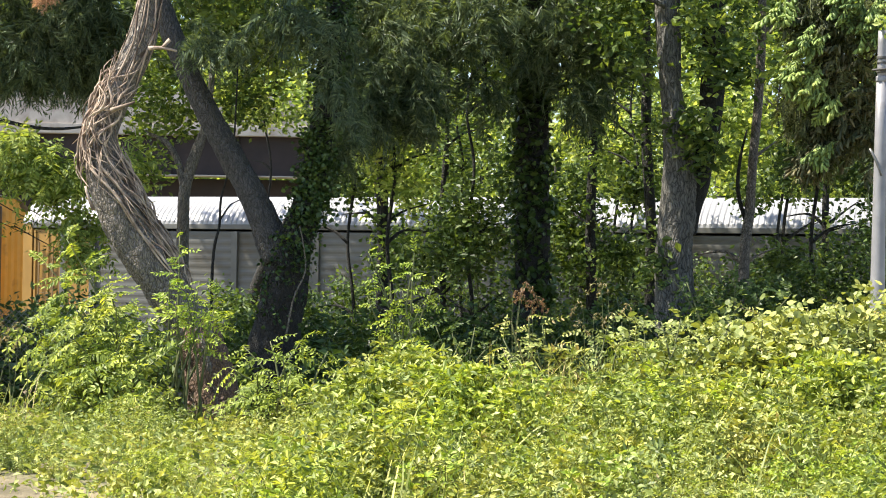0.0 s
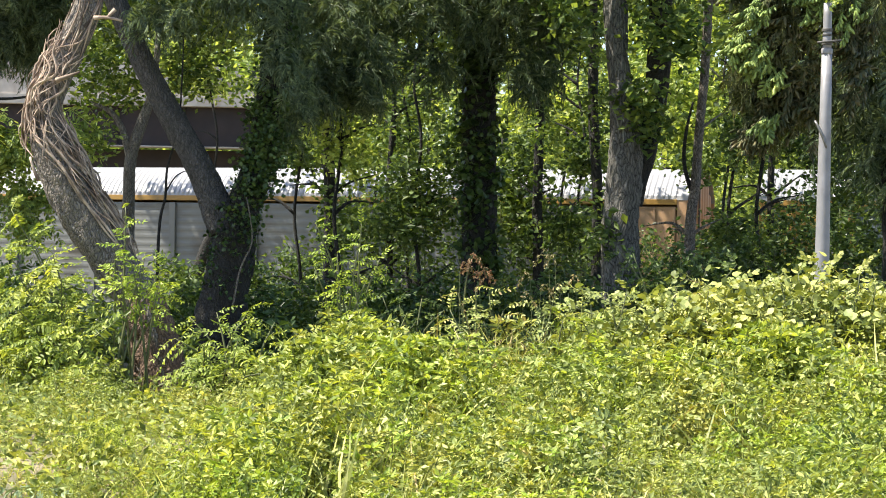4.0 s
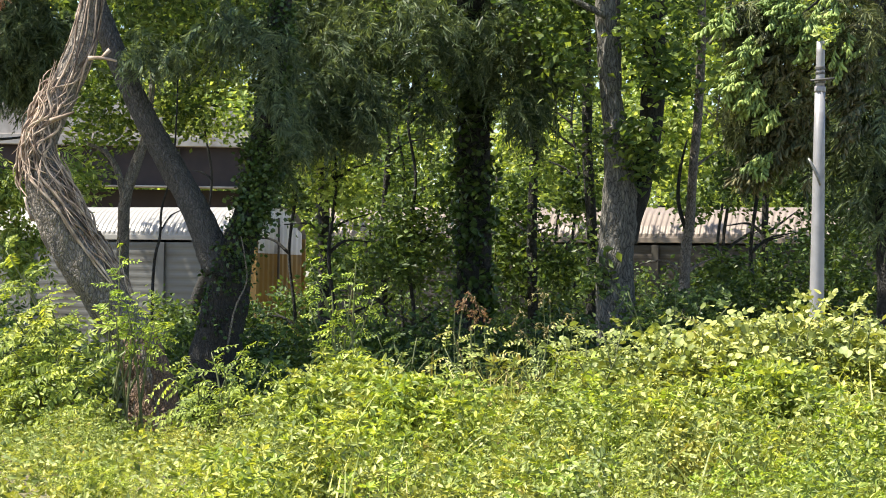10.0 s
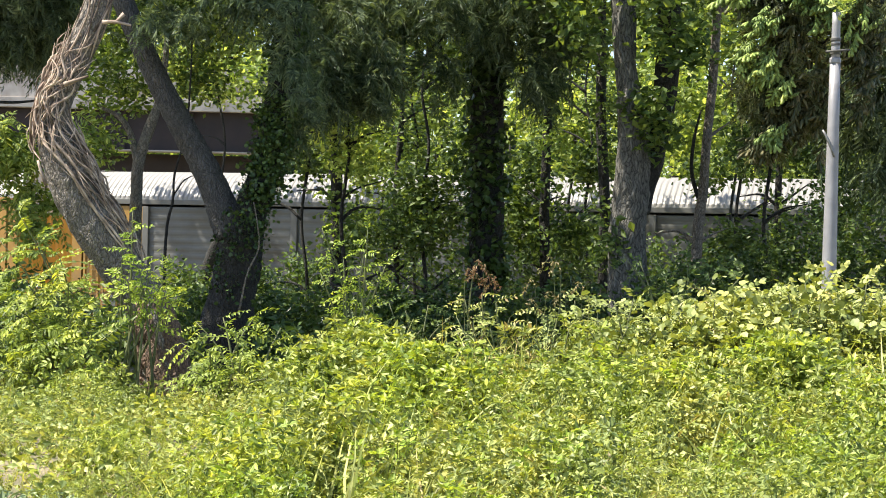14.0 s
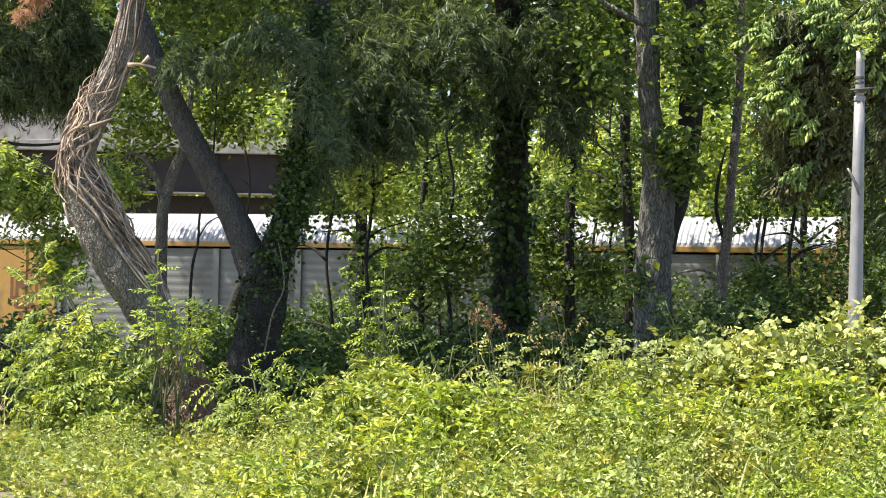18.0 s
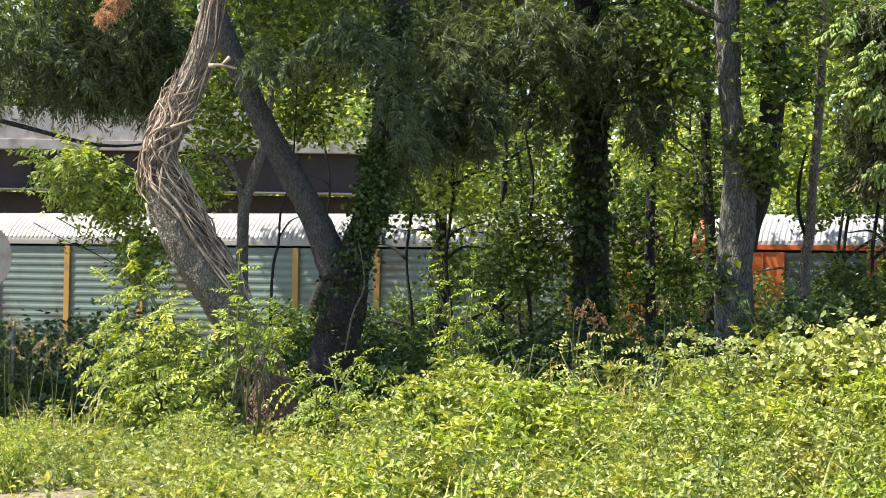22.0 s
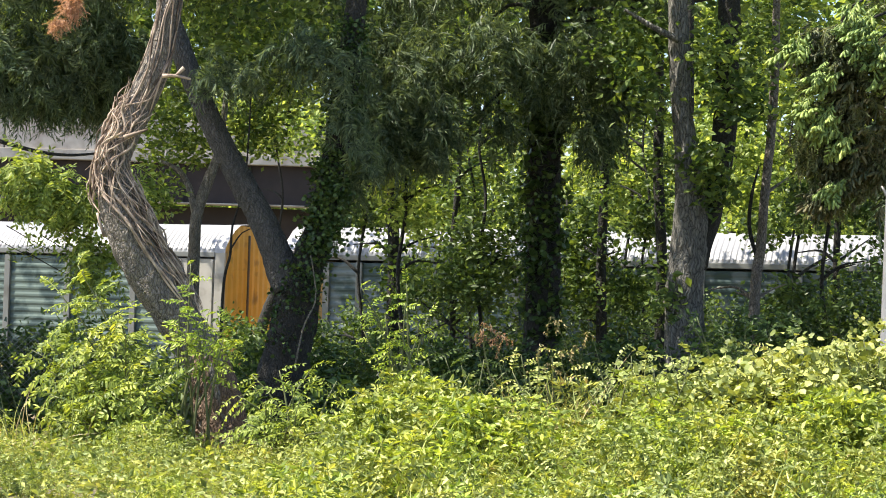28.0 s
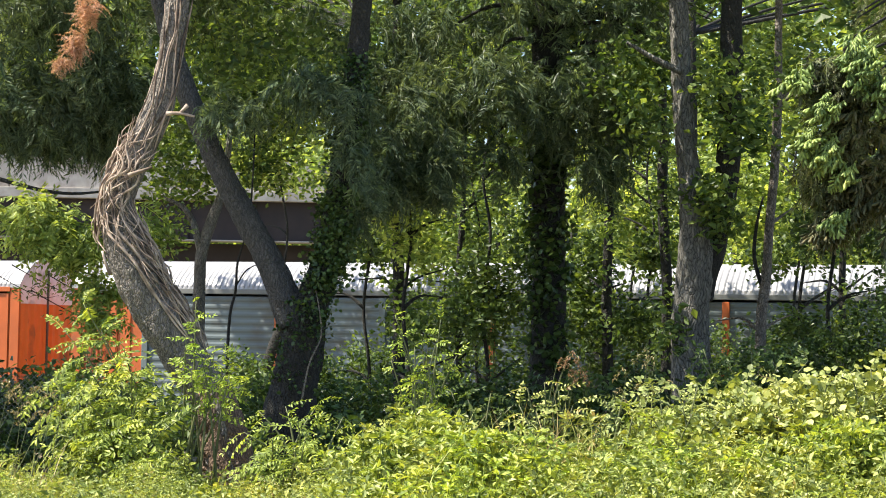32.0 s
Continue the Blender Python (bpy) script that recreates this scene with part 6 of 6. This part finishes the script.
def lamp_pole():
    d = 21.3
    base = on_ground(spot(1547, 780, d))
    t = thing("metal_pole", base, "tapered galvanised steel pole with dark clamps, standing in brambles", "pole")
    top = spot(1562.6, 54, d)

    def at(v):
        return top.lerp(base, (v - 54) / 726) - base

    def section(name, va, vb, ra, rb, mat, label=""):
        a = tube([at(va), (at(va) + at(vb)) / 2, at(vb)], [ra, (ra + rb) / 2, rb], 24, 0.5)
        put(name, raw(name, a[0], a[1], mat, True), t, label=label)
    section("shaft", 780, 142, 0.096, 0.058, M_POLE)
    section("upper_shaft", 143, 54, 0.05, 0.046, M_POLE, "narrower upper length of the pole")
    section("collar", 148, 138, 0.064, 0.062, M_POLE)
    for v, r, h in ((104, 0.056, 3), (113, 0.055, 2), (128, 0.060, 4)):
        section("clamp", v + h, v - h, r, r, M_BAND, "dark metal clamp")
    c = at(126)
    a = tube([c + Vector((-0.12, -0.05, -0.01)), c + Vector((0, -0.07, 0)), c + Vector((0.15, -0.05, 0.02))], [0.012, 0.014, 0.010], 6, 0.1)
    put("bracket", raw("bracket", a[0], a[1], M_BAND, True), t, label="dark bolted bracket")
    c = at(298)
    a = tube([c + Vector((-0.13, -0.06, 0.16)), c + Vector((-0.07, -0.09, 0.04)), c + Vector((0.0, -0.09, -0.14))], [0.012, 0.018, 0.012], 8, 0.05)
    put("bracket", raw("bracket", a[0], a[1], M_WIRE, True), t, label="grey bolted bracket")
    g = np.random.default_rng(333)
    foliage(t, "creeper", base, [blob(1572, 40, d - 0.1, 16, 12, 0.12, 1.0)], 10, 6, 0.05, 0.08, LEAF2, M_SUN_TINT, g, label="bright leaves at the top of the pole")
    return t


def understorey():
    g = np.random.default_rng(9)
    k = 0
    for d, vtop, h in ((21.6, 640, 60), (25.5, 600, 60), (30, 575, 60), (36, 560, 60), (45, 552, 62)):
        for u in np.arange(-140, 1760, 150):
            k += 1
            uu = u + g.uniform(-40, 40)
            if d < 22 and 180 < uu < 420:
                continue
            v = vtop + h * 0.75 + g.uniform(-18, 22)
            # Both leaf colours are darkened for the shade on the bank.
            mat = M_SHADE_TINT if g.uniform() < 0.7 else M_IVY_SHADE
            shrub("understorey_shrub", "leafy shrub on the bank, leaf colour darkened for shade", uu, 720, d, [blob(uu, v, d, 95, h, 0.9, 1.0), blob(uu + 60, v + 50, d, 90, h, 0.9, 0.8), blob(uu - 50, v + 60, d, 90, h, 0.8, 0.6)], 95, 9, 0.12 + 0.001 * d, mat, 1000 + 10 * k, LEAF2, 4, 0.11)


def bank_thicket():
    """Dense growth on the bank, leaves darkened as shade, that hides most of the passing sides."""
    g = np.random.default_rng(19)
    spec = [(640, 540, 56, 36), (760, 470, 80, 80), (860, 460, 80, 90), (990, 470, 80, 80), (1070, 480, 70, 70), (1130, 500, 50, 60), (1260, 515, 60, 50), (1350, 510, 70, 50), (1420, 505, 70, 55), (1510, 480, 70, 70), (1620, 440, 90, 110), (430, 560, 50, 40), (560, 560, 50, 40)]
    for k, (u, v, w, h) in enumerate(spec):
        d = 34 + 8 * g.uniform(0, 1)
        shrub("bank_thicket_shrub", "dense dark leafy shrub on the bank", u, 720, d, [blob(u, v, d, w, h, 0.9, 1.0), blob(u + 30, v + 60, d, w, h * 0.7, 0.9, 0.7), blob(u - 30, v - 30, d, w * 0.6, h * 0.6, 0.7, 0.4)], 150, 9, 0.12, M_SHADE_TINT, 3000 + 20 * k, LEAF2, 6, 0.12)


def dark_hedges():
    """Dense growth along the fence and behind the pole, shade put into the leaf colour."""
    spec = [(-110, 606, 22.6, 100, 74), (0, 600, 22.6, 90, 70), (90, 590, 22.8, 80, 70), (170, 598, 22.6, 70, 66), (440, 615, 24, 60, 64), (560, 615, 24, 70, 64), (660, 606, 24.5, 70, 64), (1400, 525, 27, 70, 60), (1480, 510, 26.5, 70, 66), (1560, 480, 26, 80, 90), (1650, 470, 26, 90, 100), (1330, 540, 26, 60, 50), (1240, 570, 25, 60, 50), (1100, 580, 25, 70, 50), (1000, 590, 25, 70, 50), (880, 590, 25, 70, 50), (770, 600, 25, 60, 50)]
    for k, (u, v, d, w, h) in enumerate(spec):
        shrub("hedge_shrub", "dense hedge growth, leaves coloured dark green for deep shade", u, 720, d, [blob(u, v, d, w, h, 0.7, 1.0), blob(u + 20, v + 50, d, w, h * 0.7, 0.7, 0.5)], 130, 9, 0.10, M_IVY_SHADE if k % 2 else M_SHADE_TINT, 4000 + 20 * k, LEAF2, 5, 0.1)


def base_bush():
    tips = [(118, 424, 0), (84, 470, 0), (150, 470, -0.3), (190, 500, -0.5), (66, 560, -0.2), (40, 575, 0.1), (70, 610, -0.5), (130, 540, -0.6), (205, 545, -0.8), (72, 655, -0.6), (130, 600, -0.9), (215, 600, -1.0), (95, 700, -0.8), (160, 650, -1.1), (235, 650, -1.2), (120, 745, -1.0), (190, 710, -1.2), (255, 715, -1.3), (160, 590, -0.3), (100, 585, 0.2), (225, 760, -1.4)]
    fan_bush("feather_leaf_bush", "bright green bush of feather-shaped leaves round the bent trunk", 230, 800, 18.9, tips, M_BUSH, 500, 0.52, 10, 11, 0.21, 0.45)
    # Dark leaf colour stands for the shade inside the bush.
    shrub("inner_bush", "inner growth of the bush round the trunk, coloured dark for shade", 200, 800, 19.6, [blob(150, 650, 19.6, 70, 70, 0.4, 1.0), blob(230, 670, 19.4, 70, 70, 0.4, 1.0), blob(120, 580, 19.8, 40, 40, 0.3, 0.4)], 150, 9, 0.08, M_IVY_SHADE, 5200, LEAF2, 6, 0.1)
    tips = [(318, 418, 0), (300, 478, -0.1), (352, 500, 0), (392, 512, 0), (330, 520, -0.1), (378, 548, -0.2), (310, 545, -0.2), (410, 560, 0), (345, 535, -0.1)]
    fan_bush("young_vine_shrub", "young lime-green leaves climbing at the foot of the trunk", 322, 780, 18.6, tips, M_LIME, 540, 0.24, 5, 9, 0.34, 0.7)
    tips = [(430, 612, 0), (478, 604, 0), (535, 600, 0.2), (580, 622, 0.2), (455, 660, -0.4), (515, 655, -0.4), (575, 680, -0.4), (612, 660, 0), (425, 700, -0.6), (495, 705, -0.7), (555, 712, -0.6), (405, 650, -0.2), (500, 630, -0.1)]
    fan_bush("low_bush", "green low bush with feather-shaped leaves", 490, 800, 18.2, tips, M_BUSH, 580, 0.40, 8, 10, 0.21)
    tips = [(652, 446, 0), (662, 480, 0), (690, 500, 0), (733, 448, 0), (728, 482, 0), (712, 515, 0), (765, 510, 0), (650, 525, 0), (745, 540, 0), (690, 555, 0)]
    swayers.append((fan_bush("sapling", "slender sapling with lime-green feather-shaped leaves", 712, 760, 19.4, tips, M_LIME, 620, 0.28, 6, 9, 0.26, 0.3), 0.3))
    tips = [(700, 585, 0), (740, 580, 0), (770, 575, 0.1), (800, 590, 0), (840, 580, 0.1), (880, 600, 0), (670, 600, 0), (830, 620, 0), (870, 630, 0)]
    fan_bush("low_bush", "green low bush with feather-shaped leaves", 790, 760, 20.0, tips, M_SHADE_TINT, 640, 0.4, 7, 9, 0.2)
    tips = [(1215, 500, 0), (1180, 480, 0), (1260, 530, 0), (1300, 510, 0), (1350, 520, 0), (1240, 570, 0), (1400, 520, 0), (1460, 540, 0)]
    fan_bush("tall_shoot_bush", "leafy shoots above the brambles", 1300, 760, 21.0, tips, M_SHADE_TINT, 660, 0.36, 8, 8)


def broad_leaf_weed():
    """Four large paired leaves spread low over the ground."""
    g = np.random.default_rng(901)
    base = on_ground(spot(118, 866, 11.4))
    t = thing("broad_leaf_weed", base, "low weed with broad silvery green paired leaves", "weed")
    for ax, size in (((-1.0, -0.1, 0.35), 0.26), ((1.0, -0.15, 0.3), 0.30), ((0.4, -0.8, 0.45), 0.24), ((-0.5, -0.7, 0.5), 0.2)):
        v, f = pinnate(g, 5, 0.42, 0.35, OVAL)
        v, f = scatter(v, f, np.array([(0.0, 0.0, 0.14)]), frames_from(np.array([ax]), np.array([(0.0, -0.4, 1.0)])), np.array([size]))
        put("leaf", raw("leaf", v, f, M_SILVER), t)
    v, f = tube([(0, 0, 0), (0.005, 0, 0.08), (0, 0, 0.15)], [0.007, 0.006, 0.005], 6, 0.05)
    put("stem", raw("stem", v, f, M_STEM, True), t)


# ---- build ----
ground_sheet()
track()
bridge()
DOORS = {1: (DOOR_YEL, DOOR_YEL), 5: (DOOR_CREAM, YEL), 6: (DOOR_CREAM, DOOR_YEL), 7: (DOOR_CREAM, DOOR_YEL), 8: (DOOR_TAN, DOOR_TAN), 9: (DOOR_CREAM, DOOR_ORG), 10: (DOOR_WHITE, DOOR_AMBER), 11: (DOOR_PEACH, DOOR_PEACH), 12: (DOOR_WHITE, DOOR_PEACH), 13: (DOOR_YEL, DOOR_YEL), 14: (DOOR_CREAM, DOOR_ORG), 15: (DOOR_WHITE, DOOR_ORG)}
for k, spec in enumerate(CARS):
    train.append(auto_carrier(spec, k in (0, 6, 9, 14), DOORS.get(k), (0.03, 0.055, 0.055) if k in (12, 13) else (0.075, 0.068, 0.055), ORG if k == 9 else None, {9: (3, len(BAYS) - 4), 12: (len(BAYS) - 3,)}.get(k, (3,)), 3 if k == 11 else 0, WIDE_BAYS if k == 14 else BAYS, (1, 3, 5, 7, 10) if k == 14 else None))
vine_tree()
ivy_tree()
big_conifer()
twin_tree()
right_spruce()
left_conifer()
slim_trees()
belt_foliage()
shade_trees()
far_trees()
lamp_pole()
chain_fence()
round_sign(-6.04, 22.3, 1.86)
understorey()
bank_thicket()
dark_hedges()
base_bush()
bramble_mound()
grass_clump(930, 18.4, 150, [(908, 522), (925, 508), (938, 514), (920, 530), (944, 532), (960, 545)], 701, plume=1.3)
grass_clump(1040, 18.0, 190, [(1030, 540), (1062, 500), (1075, 510), (1052, 560), (1085, 560), (1115, 545), (1020, 575)], 702, M_STRAW)
grass_clump(20, 17.8, 26, [(5, 575), (30, 580), (45, 600), (-30, 580)], 703, M_STRAW, tall=0.65)
fan_bush("goldenrod", "pale yellow-green weed with drooping narrow leaves", 935, 740, 18.3, [(905, 570, 0), (935, 560, 0), (960, 575, 0), (985, 600, 0), (890, 600, 0), (920, 610, -0.2), (950, 620, -0.2)], M_GRASS, 720, 0.34, 6, 7, 0.24)
fan_bush("goldenrod", "pale yellow-green weed with drooping narrow leaves", 1070, 740, 18.0, [(1040, 590, 0), (1075, 575, 0), (1100, 570, 0), (1125, 590, 0), (1010, 620, 0), (1060, 620, -0.2), (1090, 620, -0.2)], M_BRAMBLE, 740, 0.34, 6, 7, 0.24)
for u, up, sd in ((1185, 565, 760), (1330, 560, 780), (1490, 535, 800), (1600, 535, 820)):
    fan_bush("goldenrod", "pale yellow-green weed with drooping narrow leaves", u, 740, 17.2, [(u - 45, up + 25, 0), (u - 15, up + 5, 0), (u + 20, up, 0), (u + 50, up + 20, 0), (u - 60, up + 55, -0.2), (u + 10, up + 50, -0.3), (u + 60, up + 60, -0.2)], M_GRASS if sd % 40 else M_BRAMBLE, sd, 0.36, 7, 8, 0.22)
grass_clump(-60, 17.6, 34, [(-100, 545), (-80, 540), (-55, 560), (-30, 575), (-10, 590), (15, 600), (-95, 590), (-45, 610)], 704, M_STRAW, tall=0.65)
broad_leaf_weed()
lot_weeds()


def motions():
    """The whole train rolls by to the right, gaining a little speed."""
    for k, car in enumerate(train):
        rows = []
        for t in (0, 3, 7, 10, 12.5, 14.6, 16.7, 19, 21, 24, 28, 32):
            rows.append((float(t), pose(*on_track(middle_at(k, t)), RAIL_Z, 0, 0, -math.degrees(SLANT))))
        walk(car, rows)
    # gusts from the train lean the tall grass to and fro; degrees to the right
    gusts = ((0, 0), (3, 0.4), (6, -0.3), (9, 0.3), (12, -0.4), (14.5, -0.5), (16.5, -1), (17, -1.4), (18, -9), (18.5, -9), (19, -1.4), (19.5, 1.1), (20, 6.5), (21, 3.1), (22, 1.1), (23, -5.7), (23.5, -7.1), (24, -5.1), (25, 0.8), (25.5, 0.3), (27.5, -15), (28, -19), (28.5, -17), (29, -1), (29.5, -5), (30, -10), (31, 5), (32, 11))
    for plant, share in swayers:
        walk(plant, [(t, pose(*plant.location, 0, lean * share, 0)) for t, lean in gusts])


motions()
